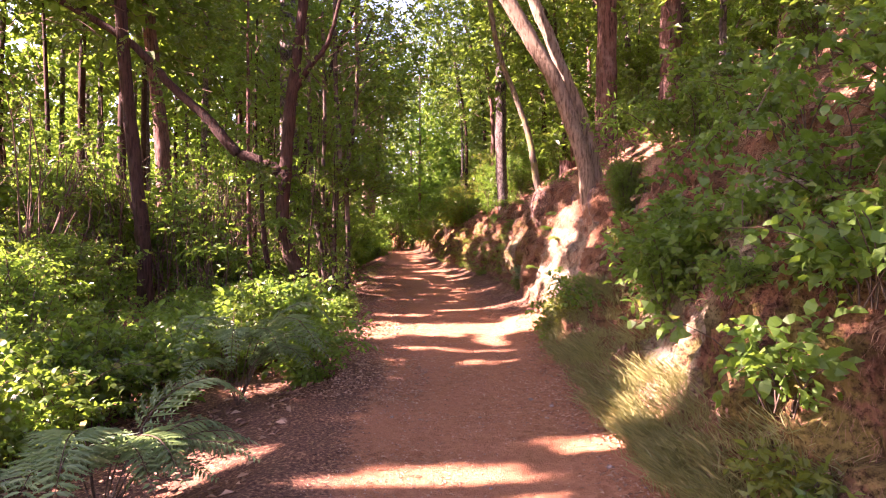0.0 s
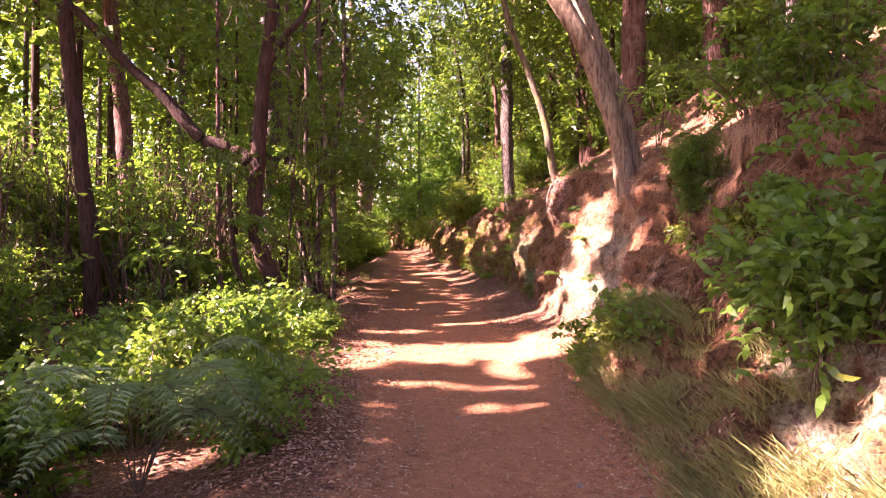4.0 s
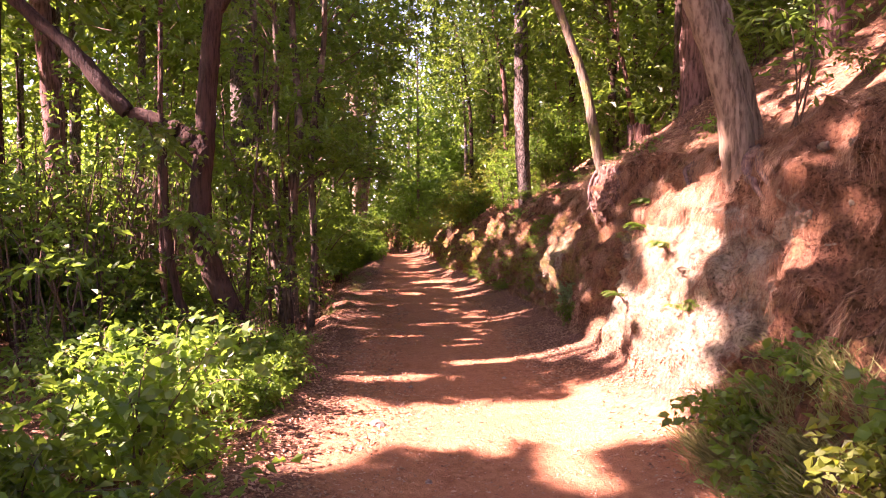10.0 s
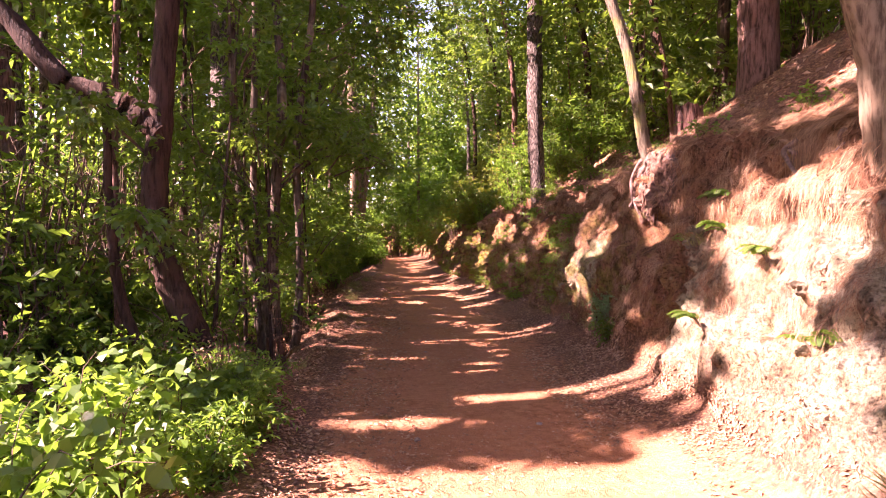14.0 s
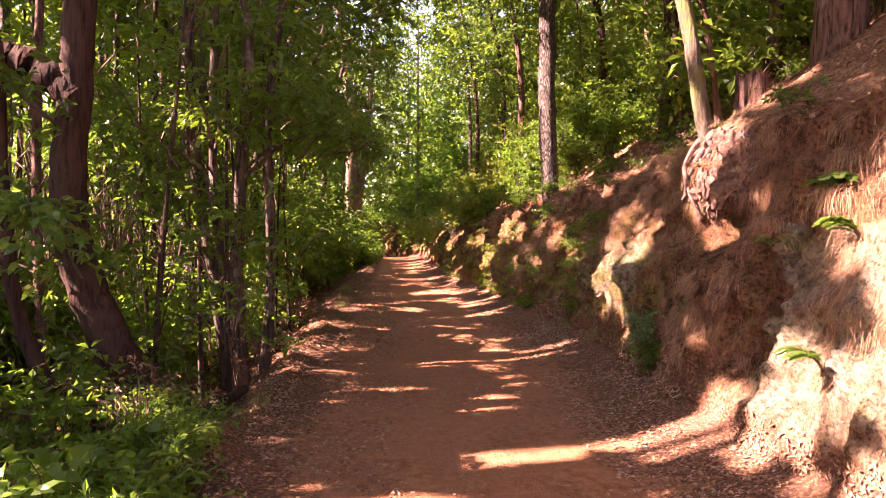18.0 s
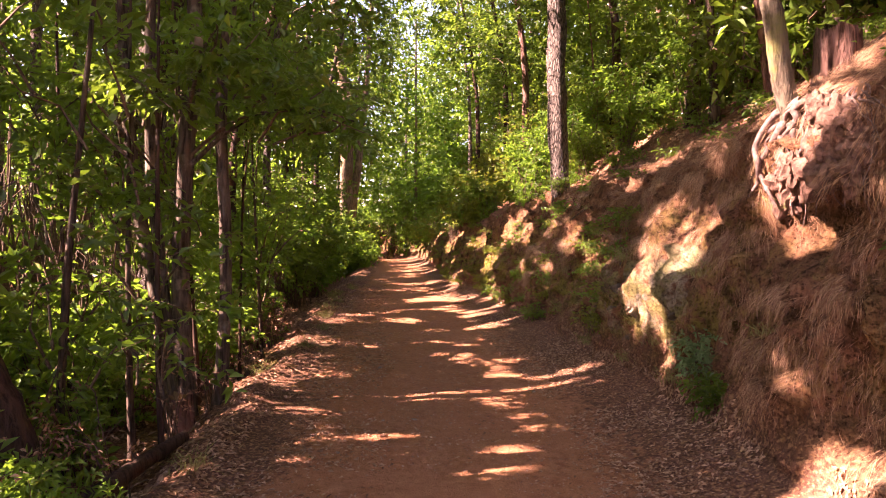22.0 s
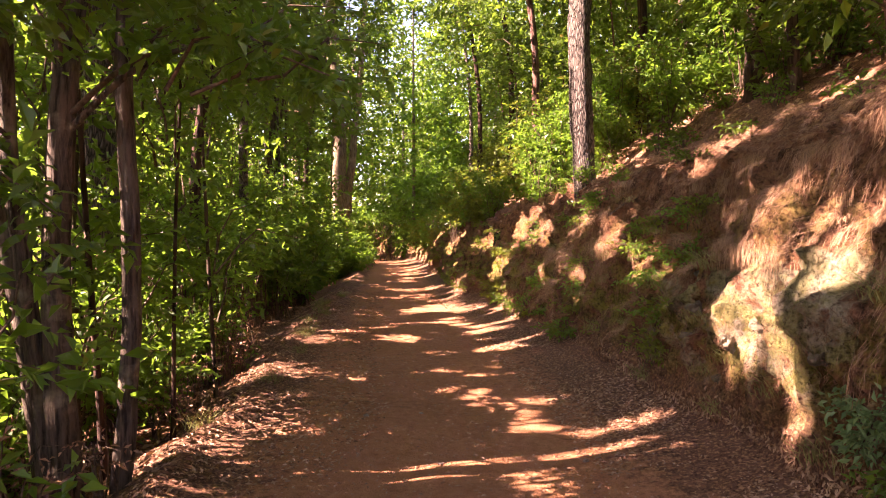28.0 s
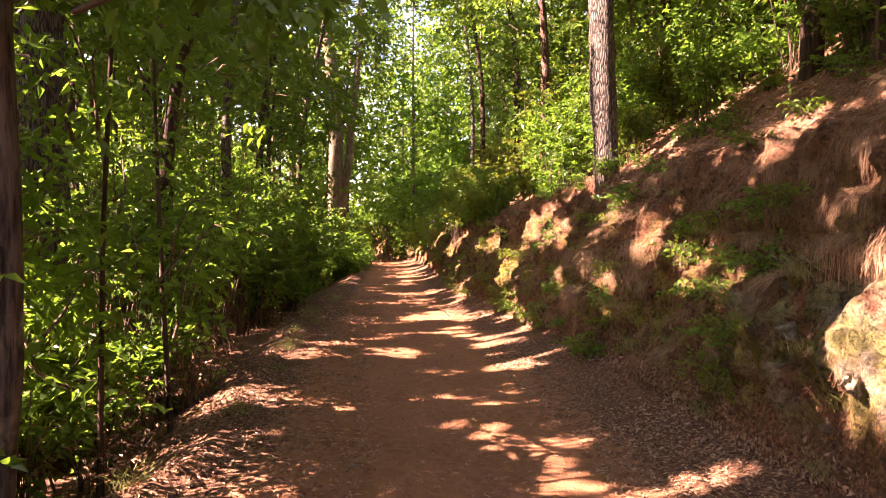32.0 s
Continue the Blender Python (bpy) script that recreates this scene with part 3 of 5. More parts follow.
def bush(name, label, at, radius, height, stems, leaf, L, W, per=16, group="", spread=1.0, category="shrub", lean=(0, 0), bare=0.25, fine=False):
    """A shrub: arching stems from one root, leaves along them."""
    SEED[0] += 1
    rng = np.random.default_rng(SEED[0])
    at = np.array(at, float)
    a = rng.uniform(0, 2 * np.pi, stems)
    reach, h = radius * rng.uniform(0.25, 1, stems) * spread, height * rng.uniform(0.5, 1.05, stems)
    tip = np.stack([np.cos(a) * reach + lean[0] * h, np.sin(a) * reach + lean[1] * h, h * rng.uniform(0.75, 1, stems)], 1)
    mid = np.stack([tip[:, 0] * 0.4, tip[:, 1] * 0.4, h * 0.68], 1) + rng.normal(0, 0.06 * height, (stems, 3))
    start = rng.normal(0, 0.12 * radius, (stems, 3)) * [1, 1, 0] - [0, 0, 0.03]
    arc = lambda u: start[:, None] * ((2 * u - 1) * (u - 1)) + mid[:, None] * (4 * u * (1 - u)) + tip[:, None] * (u * (2 * u - 1))
    v2, f2 = rod_arrays(arc(np.linspace(0, 1, 6)[None, :, None]), 0.004 + 0.004 * height, 0.002)
    p = arc(rng.uniform(bare, 1, (stems, per))[..., None]).reshape(-1, 3)
    d = np.repeat(unit(tip - mid), per, 0)
    w = p + at
    ok = ~((w[:, 0] > trail_left(w[:, 1]) + 0.35) & (w[:, 0] < trail_right(w[:, 1]) - 0.25) & (w[:, 2] < 2.4)) & ~(sunlit(w) & (w[:, 2] > np.where(w[:, 1] > 12.5, 0.6, 1.5)) & (w[:, 0] < 2))
    p, d = p[ok], d[ok]
    if not len(p):
        return None
    top = base_empty(name, at, label, category, group)
    (v, f), _ = sprays(rng, p, d * 0.2 + rng.normal(0, 0.6, p.shape), 5, L * 2.3, L, W, cull=False, fine=fine)
    tagged(part("stem_tangle", raw_mesh("stem_tangle", v2, f2, TWIG), top), kind="stuff")
    part("foliage", raw_mesh("foliage", v, f, leaf, False), top)
    return top


def fern(label, at, fronds, length, mat, aim=None, group="ferns", spread=2.4, lift=0.75):
    SEED[0] += 1
    rng = np.random.default_rng(SEED[0])
    at = np.array(at, float)
    top = base_empty("fern", at, label, "fern", group)
    for k in range(fronds):
        a = (aim if aim is not None else 0) + rng.uniform(-1, 1) * spread / 2 if aim is not None else rng.uniform(0, 6.28)
        Lf = length * rng.uniform(0.75, 1.1)
        out = np.array([math.cos(a), math.sin(a), 0])
        rise = lift * rng.uniform(0.75, 1.2)
        ln = spline([np.zeros(3), out * Lf * 0.3 + [0, 0, Lf * 0.55 * rise], out * Lf * 0.68 + [0, 0, Lf * 0.68 * rise], out * Lf * 0.98 + [0, 0, Lf * 0.48 * rise]], 9)
        v1, f1 = tube_arrays(ln, np.linspace(0.006, 0.0015, len(ln)), 4)
        P, D, N, S = [], [], [], []
        tan = unit(np.gradient(ln, axis=0))
        nP = 20
        for q in range(nP):
            u = 0.28 + 0.72 * q / nP
            x = u * (len(ln) - 1)
            i = min(int(x), len(ln) - 2)
            c = ln[i] + (ln[i + 1] - ln[i]) * (x - i)
            up = np.cross(np.cross(tan[i], [0, 0, 1]), tan[i])
            up = up / (np.linalg.norm(up) + 1e-6)
            side = np.cross(tan[i], up)
            pl = Lf * 0.30 * (1 - (u - 0.28) / 0.72) ** 0.75 * min(1, (u - 0.2) / 0.12) + 0.01
            for sg in (-1, 1):
                w = side * sg + tan[i] * 0.35 + up * rng.uniform(-0.25, 0.05)
                w /= np.linalg.norm(w)
                P.append(c), D.append(w), N.append(up + side * sg * 0.25), S.append(pl)
                for z in range(4):
                    g = (z + 0.6) / 4.6
                    for s2 in (-1, 1):
                        P.append(c + w * pl * g), D.append(tan[i] * s2 * 0.9 + w * 0.75), N.append(up), S.append(max(0.006, pl * 0.24 * (1 - g * 0.6)))
        P, D, N, S = np.array(P), np.array(D), np.array(N), np.array(S)
        v, f = leaf_arrays(P, D, N, S, np.clip(S * 0.4, 0.006, 0.02), 0.1)
        leafy = tagged(part("frond", raw_mesh("frond", v, f, mat, False), top), kind="stuff")
        part("frond_stem", raw_mesh("frond_stem", v1, f1, TWIG), leafy)
    return top


def on_bank(y, c):
    x, z = land(np.array([float(y)]), np.array([float(c)]))
    return np.array([x[0], y, z[0]])


def at_ground(x, y, sink=0.02):
    return (x, y, ground_z(x, y) - sink)


# ---- ground ----
def build_ground():
    rows = np.unique(np.round(np.concatenate([np.linspace(-140, -8, 30), np.linspace(-8, 1.0, 50), np.arange(1.0, 24, 0.05), np.arange(24, 50, 0.11), np.linspace(50, 90, 60), np.geomspace(90, 400, 20)]), 4))
    cols = np.concatenate([-np.geomspace(300, 0.04, 42), np.linspace(0, 1, 20), 1 + np.linspace(0.02, 1, 72), 2 + np.concatenate([np.linspace(0.04, 3.6, 56), np.geomspace(3.75, 300, 22)])])
    Y, C = np.meshgrid(rows, cols, indexing="ij")
    X, Z = land(Y, C)
    v = np.stack([X, Y, Z], -1).reshape(-1, 3)
    a, b = Y.shape
    i, j = np.meshgrid(np.arange(a - 1), np.arange(b - 1), indexing="ij")
    f = np.stack([i * b + j, i * b + j + 1, (i + 1) * b + j + 1, (i + 1) * b + j], -1).reshape(-1, 4)
    me = raw_mesh("ground", v, f, EARTH)
    far_edge = np.interp(Y, [10, 12.5], [1.22, 1.0])
    packed = np.clip(np.minimum((C + 0.08) / 0.34, (far_edge - C) / 0.42), 0, 1)
    packed = np.where(C < 0, np.clip(1 + C / 0.3, 0, 1) * 0.235, packed)
    face = np.clip((C - 1.1) / 0.2, 0, 1) * np.clip((2.5 - C) / 0.5, 0, 1)
    # pale rock cover; around y 4 to 5.5 it paints a sun patch paler
    rocky = np.interp(Y, [3.6, 4.2, 5.2, 6.2, 9.0, 9.8, 12.6, 13.4, 14.6, 15.2, 17.6, 19, 40], [0.2, 1.3, 1.2, 0.3, 0.4, 1.55, 1.5, 0.2, 0.3, 1.25, 1.2, 0.4, 0.6])
    rocky = rocky * np.clip((np.interp(Y, [9, 10, 13, 14.5, 18], [1.95, 1.85, 1.75, 1.75, 1.6]) - C) / 0.15, 0, 1)
    mossy = np.interp(Y, [2, 3, 4.4, 5.5, 9, 10.5, 13, 14, 15, 18, 21, 36, 44], [0.5, 0.9, 0.9, 0.3, 0.15, 0.35, 0.35, 0.15, 0.9, 1, 1, 1, 0.6]) * np.clip((2.0 - C) / 0.7, 0, 1)
    for key, val in (("packed", packed), ("face", face), ("rocky", rocky), ("mossy", mossy)):
        at = me.attributes.new(key, "FLOAT", "POINT")
        at.data.foreach_set("value", val.astype(np.float32).ravel())
    return tagged(new("ground", me), "reddish-brown packed dirt trail below a steep eroded earth bank", "ground", kind="structure")


build_ground()

# ---- trees that stand out ----
tree("forked_tree", "dark smooth-barked tree forking low, one limb reaching far aside", [(-2.05, 14.0, -0.65), (-2.5, 14.0, 0.5), (-2.85, 14.0, 1.35), (-2.9, 14.0, 2.1), (-2.82, 14.0, 3.0), (-2.75, 14.0, 4.0), (-2.66, 14.0, 4.8), (-2.5, 14.1, 6.2), (-2.3, 14.3, 8.5)], 0.175, 0.1, DARK, LEAF_DARK,
     [((-2.4, 14.4, 6.8), (2.6, 2.2, 2.0), 520), ((-6.0, 14.2, 6.2), (2.2, 2.0, 1.4), 300), ((-2.9, 14.0, 2.0), (1.3, 1.0, 1.5), 60)],
     [([(-2.82, 14.0, 2.72), (-3.08, 14.0, 2.95), (-3.4, 14.0, 3.1), (-3.93, 14.0, 3.35), (-4.5, 14.0, 4.0), (-5.3, 14.0, 4.75), (-6.1, 14.0, 5.6), (-7.6, 14.0, 6.5)], 0.15, 0.07),
      ([(-2.72, 14.0, 4.5), (-2.35, 14.0, 5.1), (-1.9, 14.1, 5.8), (-1.5, 14.2, 7.4)], 0.09, 0.03),
      ([(-2.25, 14.0, -0.4), (-2.9, 13.8, 0.2), (-3.2, 13.7, 1.2), (-3.3, 13.7, 3.2)], 0.09, 0.04)])
tree("dark_pine", "slender dark pine trunk among the undergrowth", [(-5.85, 14.0, -0.5), (-5.9, 14, 1.5), (-6.05, 14, 3.0), (-6.25, 14, 5.2), (-6.4, 14, 8), (-6.5, 14, 13)], 0.17, 0.1, DARK, LEAF_DARK, [((-6.6, 14.0, 10.5), (2.4, 2.4, 2.5), 330)])
tree("reddish_pine", "pine with flaking pinkish-red bark", [(-6.7, 17.9, -0.6), (-6.85, 17.9, 1.0), (-6.95, 17.9, 2.5), (-7.03, 17.9, 4.4), (-7.3, 17.9, 7.0), (-7.6, 17.9, 12)], 0.26, 0.15, RED, LEAF_DARK, [((-7.5, 17.6, 10.5), (2.6, 2.6, 2.8), 330)])
tree("leaning_pine", "pale-barked pine leaning over the trail from the bank", [(3.0, 10.6, 1.6), (2.92, 10.6, 2.2), (2.84, 10.6, 2.8), (2.4, 10.6, 4.0), (1.86, 10.6, 4.9), (1.4, 10.6, 5.7), (0.6, 10.6, 7.4), (0.2, 10.6, 9.5)], 0.148, 0.11, PALE, LEAF_DARK, [((0.6, 10.8, 9.6), (2.6, 2.6, 2.0), 300)], flare=0.1, limbs=
     [([(3.15, 10.75, 1.7), (3.1, 10.8, 2.6), (2.85, 10.85, 3.6), (2.4, 10.9, 4.7), (1.95, 11.0, 6.0), (1.9, 11.0, 8.0)], 0.13, 0.09)])
tree("crooked_tree", "thin mossy tree growing from an undercut root mass", [(3.02, 14.5, 2.2), (2.86, 14.44, 2.5), (2.76, 14.4, 2.8), (2.7, 14.4, 3.2), (2.58, 14.4, 3.8), (2.3, 14.4, 4.6), (1.8, 14.4, 6.0), (1.5, 14.4, 8.5)], 0.09, 0.055, MOSSY, LEAF_DARK, [((1.7, 14.6, 8.2), (2.0, 2.2, 1.8), 300)], flare=0.15)
tree("bank_pine", "tall straight pine with grey plated bark on the bank", [(3.3, 23.0, 1.8), (3.2, 23.0, 2.6), (3.12, 23.0, 4.0), (3.1, 23.0, 6.5), (3.15, 23.0, 10), (3.2, 23.0, 15)], 0.22, 0.17, PINE, LEAF_DARK, [((3.2, 23.0, 13), (3.0, 3.0, 2.5), 300)], sides=16)
tree("tall_pine", "tall thick pine with dark plated bark behind thin stems", [(-4.1, 20.7, -0.6), (-4.1, 20.7, 2), (-4.05, 20.7, 5), (-4.1, 20.7, 9), (-4.1, 20.7, 15)], 0.36, 0.22, PINE, LEAF_DARK, [((-4.1, 20.7, 12), (3.4, 3.4, 3), 420)], sides=16)
tree("slender_tree", "slender pale-streaked tree with leafy twigs over the trail", [(-1.98, 16.0, -0.45), (-2.05, 16.0, 1.0), (-2.0, 16.0, 2.3), (-1.9, 16.0, 3.5), (-2.0, 16.0, 5.5), (-2.0, 16.0, 8)], 0.1, 0.05, LICHEN, LEAF_MID,
     [((-1.9, 16.2, 5.6), (1.6, 1.7, 1.6), 300), ((-2.3, 16.6, 3.4), (1.1, 1.5, 1.4), 150), ((-0.8, 15.8, 2.95), (0.7, 0.6, 0.35), 60)],
     [([(-2.0, 16.0, 2.2), (-1.5, 15.9, 2.6), (-0.9, 15.8, 2.75), (-0.3, 15.75, 2.6)], 0.025, 0.008), ([(-2.2, 16.2, -0.4), (-2.35, 16.2, 0.9), (-2.6, 16.2, 2.5), (-2.7, 16.3, 5.0), (-2.75, 16.3, 7.0)], 0.08, 0.05), ([(-1.8, 16.2, -0.4), (-1.7, 16.25, 1.2), (-1.75, 16.3, 3.0), (-1.5, 16.3, 5.0), (-1.5, 16.3, 7.0)], 0.07, 0.045), ([(-2.1, 16.1, -0.4), (-2.2, 16.0, 1.0), (-2.3, 15.95, 2.4), (-2.25, 15.9, 4.5), (-2.3, 15.9, 7.0)], 0.06, 0.04)])
tree("eucalyptus", "tall grey smooth-barked eucalyptus beside the trail", [(-3.1, 42.0, -0.6), (-3.15, 42, 3), (-3.2, 42, 7), (-3.6, 42, 12), (-4, 42, 18)], 0.42, 0.22, PALE, LEAF_MID, [((-3.8, 42, 13), (4, 4, 4), 420)], [([(-3.1, 42.0, 1.0), (-2.6, 42.0, 5.0), (-2.2, 42, 9), (-1.8, 42, 14)], 0.22, 0.1)], 0.16, 0.06)
tree("slope_pine", "dark reddish pine trunk on the steep slope", [at_ground(5.1, 12.6, 0.3), (5.1, 12.6, 6), (5.05, 12.6, 9), (5.0, 12.6, 14)], 0.22, 0.15, RED, LEAF_DARK, [((5, 12.6, 13), (2.8, 2.8, 2.4), 260)], group="slope pines")
tree("slope_pine", "dark reddish pine trunk on the steep slope", [at_ground(4.55, 15.0, 0.3), (4.55, 15, 6), (4.5, 15, 9), (4.4, 15, 14)], 0.27, 0.18, RED, LEAF_DARK, [((4.5, 15, 13), (2.8, 2.8, 2.4), 260)], group="slope pines")

def bough(label, pts, r, n, spread, L, W, leaf, bark, seed):
    """A leafy bough that hangs over the trail, springing from the wood beside it."""
    q = np.random.default_rng(seed)
    at = np.array(pts[0], float)
    top = base_empty("leafy_bough", at, label, "branch", "overhanging boughs")
    ln = spline(pts, 8)
    v, f = tube_arrays(local(ln, at), np.linspace(r, 0.004, len(ln)), 6, 0.15, seed)
    part("branch", raw_mesh("branch", v, f, bark), top)
    k = q.uniform(0.25, 1, n) * (len(ln) - 1)
    i = np.minimum(k.astype(int), len(ln) - 2)
    p = ln[i] + (ln[i + 1] - ln[i]) * (k - i)[:, None]
    (v, f), _ = sprays(q, p, q.normal(0, spread, (n, 3)) * [1, 1, 0.5], 7, L * 2.6, L, W, 0.5, False, True)
    part("foliage", raw_mesh("foliage", local(v, at), f, leaf, False), top)
    return top


bough("leafy bough with long drooping leaves over the trail", [(-2.0, 16.0, 2.3), (-1.5, 15.9, 2.65), (-0.9, 15.8, 2.72), (-0.25, 15.75, 2.5)], 0.022, 44, 0.7, 0.13, 0.042, LEAF_MID, TWIG, 4)
bough("leafy bough with long drooping leaves over the trail", [(-2.0, 16.0, 2.6), (-1.7, 15.5, 3.0), (-1.3, 15.1, 3.0), (-0.8, 14.9, 2.75)], 0.022, 60, 0.8, 0.13, 0.045, LEAF_DARK, TWIG, 5)
bough("leafy bough with long drooping leaves over the trail", [(-2.7, 16.3, 2.4), (-2.5, 15.7, 2.9), (-2.2, 15.2, 2.9), (-1.7, 14.9, 2.55)], 0.025, 60, 0.9, 0.13, 0.045, LEAF_DARK, TWIG, 6)
bough("leafy bough with long drooping leaves over the trail", [(-2.7, 16.3, 1.6), (-2.5, 15.8, 1.95), (-2.1, 15.5, 1.95), (-1.7, 15.4, 1.7)], 0.02, 40, 0.9, 0.12, 0.045, LEAF_MID, TWIG, 7)
bough("leafy bough with broad bright leaves", [(-3.0, 14.0, 1.5), (-2.9, 13.4, 1.8), (-2.6, 12.9, 1.8), (-2.3, 12.6, 1.5)], 0.02, 46, 0.9, 0.11, 0.05, LEAF_MID, TWIG, 8)
bough("leafy bough with broad bright leaves", [(-3.0, 14.0, 2.5), (-3.3, 13.5, 2.9), (-3.2, 13.0, 2.9), (-2.9, 12.6, 2.6)], 0.02, 46, 0.9, 0.11, 0.05, LEAF_DARK, TWIG, 9)

# ---- the wood on both sides ----
rng = np.random.default_rng(7)


def scatter(n, x0, x1, y0, y1, gap, taken):
    out = []
    for _ in range(n * 30):
        p = (rng.uniform(x0, x1), rng.uniform(y0, y1))
        shade = p[1] + 0.14 * (1 - p[0])
        if p[0] < -3 and (9.9 < shade < 11.6 or 4.5 < shade < 5.8):
            continue
        if all((p[0] - q[0]) ** 2 + (p[1] - q[1]) ** 2 > gap * gap for q in taken):
            taken.append(p), out.append(p)
            if len(out) == n:
                break
    return out


spots = [(-2.6, 14), (-5.9, 14), (-6.8, 17.9), (-4.1, 20.7), (-2, 16), (-3.1, 42)]
barks = [DARK, PINE, BROWN, DARK, RED]
for k, (x, y) in enumerate(scatter(28, -15, -3.6, 6, 50, 2.0, spots)):
    h = rng.uniform(7, 10)
    z = ground_z(x, y) - 0.1
    lx, ly = rng.normal(0, 0.5, 2)
    r = rng.uniform(0.05, 0.12)
    size = 0.15 if y < 22 else 0.2
    tree("laurel_tree", "slim evergreen tree with glossy dark leaves", [(x, y, z), (x + lx * 0.2, y, z + h * 0.3), (x + lx * 0.6, y + ly * 0.5, z + h * 0.65), (x + lx, y + ly, z + h)], r, r * 0.4, barks[k % 5], (LEAF_MID, LEAF_DARK, LEAF_MID)[k % 3],
         [((x + lx * 0.5, y + ly * 0.4, z + h * 0.52), (1.9, 1.9, h * 0.22), 200), ((x + lx, y + ly, z + h * 0.88), (2.1, 2.1, h * 0.2), 150), ((x, y, z + rng.uniform(1.6, 2.4)), (1.6, 1.6, 1.3), 30 if x > -6.5 and 13 < y < 25 else 110)], L=size, W=size * 0.44, sides=8, group="woodland trees", per=9)
for k, (x, y) in enumerate(scatter(30, -42, -15, -2, 85, 3.6, spots) + scatter(30, -20, 14, 54, 90, 2.9, spots)):
    h = rng.uniform(8, 14) if x < -15 else rng.uniform(13, 19)
    z = ground_z(x, y) - 0.1
    tree("woodland_tree", "leafy tree deep in the wood", [(x, y, z), (x, y, z + h * 0.5), (x, y, z + h)], 0.16, 0.06, barks[k % 5] if x < -15 else (PALE, PINE)[k % 2], (LEAF_MID if x < -15 else LEAF_DARK, LEAF_LIGHT if x < -15 else LEAF_DARK, LEAF_MID)[k % 3],
         [((x, y, z + h * 0.75), (3, 3, h * 0.3), 170), ((x, y, z + h * 0.3), (3.3, 3.3, h * 0.27), 190)], L=0.48, W=0.26, sides=6, group="far trees", per=6)
# the first nine, rooted on the slope, are added to keep sun off it
for x, y, h, cx in ((6.2, 4.0, 8.5, -2.0), (6.6, 12.6, 8.5, -2.2), (6.8, 16.0, 8.5, -2.2), (7.2, 21.5, 8.5, -2.2), (4.9, 6.5, 8.5, -2.6), (5.7, 9.6, 8.5, -2.6), (5.3, 17.6, 8.5, -2.4), (4.9, 20.6, 8.5, -2.4), (5.2, 25.8, 9, -2.2), (-3.3, 18.6, 9, 1.7), (-3.6, 23.4, 9.5, 2.0), (-3.6, 26.5, 11, 0.8), (-4.2, 32, 12, 1.6), (-3.9, 37, 13, 1.8), (3.6, 29.5, 10, -1.0), (3.8, 35, 12, -1.6), (3.2, 40, 13, -1.4), (-3.4, 46, 14, 1.0), (3.4, 46, 14, -1.0)):
    z = ground_z(x, y) - 0.15
    tree("overhanging_tree", "tall leafy tree reaching over the trail, for cover and shade", [(x, y, z), (x, y, z + h * 0.4), (x + cx * 0.4, y, z + h * 0.7), (x + cx, y, z + h)], 0.13, 0.05, barks[int(y) % 5], LEAF_DARK,
         [((x + cx, y, z + h * 0.85), (2.4, 2.4, 2.2), 230), ((x + cx * 0.6, y, z + h * 0.6), (1.9, 1.9, 1.8), 130)], L=0.22, W=0.1, sides=8, group="overhanging trees", per=8)
# the wood goes on far behind
def far_wood(label, n, a0, a1, tall, seed):
    q = np.random.default_rng(seed)
    a, r = np.radians(q.uniform(a0, a1, n)), q.uniform(62, 96, n)
    x, y = r * np.sin(a), 18 + r * np.cos(a)
    top = tall * (0.75 + 0.35 * vnoise(a * 9, r * 0.06, 0, seed))
    z = -4 + (top + 4) * q.uniform(0, 1, n) ** 0.8
    keep = vnoise(x * 0.35, y * 0.35, z * 0.4, seed + 1) > -0.3
    p = np.stack([x, y, z], 1)[keep]
    m = len(p)
    v, f = leaf_arrays(p, q.normal(0, 1, (m, 3)) - [0, 0, 0.3], np.array([0, 0, 0.6]) + q.normal(0, 0.7, (m, 3)), q.uniform(0.6, 1.3, m), q.uniform(0.4, 0.8, m))
    return tagged(new("far_wood", raw_mesh("far_wood", v, f, LEAF_DARK if seed % 2 else LEAF_MID, False)), label, "wood", kind="stuff")


far_wood("dense leafy wood far beyond the trail", 16000, -32, 34, 15, 201)
far_wood("dense leafy wood far beyond the undergrowth", 14000, -78, -30, 20, 202)
# high crowns, mostly out of view, added to shade the trail and slope
for k, (x, y) in enumerate(scatter(46, -17, -6.5, -8, 56, 2.0, [])):
    z = ground_z(x, y) - 0.1
    h = rng.uniform(11, 18)
    tree("shade_pine", "tall pine with a high dark crown, added for shade", [(x, y, z), (x, y, z + 5), (x + 0.3, y, z + h)], rng.uniform(0.1, 0.17), 0.07, barks[k % 2], LEAF_DARK, [((x, y, z + h * 0.82), (2.9, 2.9, 3.3), 230)], L=0.55, W=0.3, sides=8, group="canopy pines", per=6)
spots2 = [(5.1, 12.6), (4.55, 15), (3.1, 23), (2.8, 14.4), (2.9, 10.6)]
for k, (x, y) in enumerate(scatter(24, 5.5, 13, -6, 52, 2.6, spots2)):
    z = ground_z(x, y) - 0.15
    h = rng.uniform(9, 12)
    tree("shade_pine", "tall pine with a high dark crown, added for shade", [(x, y, z), (x, y, z + 4), (x - 0.4, y, z + h)], rng.uniform(0.1, 0.2), 0.07, (RED, DARK, DARK)[k % 3], LEAF_DARK, [((x - 0.6, y, z + h * 0.84), (3.0, 3.0, 2.4), 170)], L=0.55, W=0.3, sides=8, group="canopy pines", per=6)
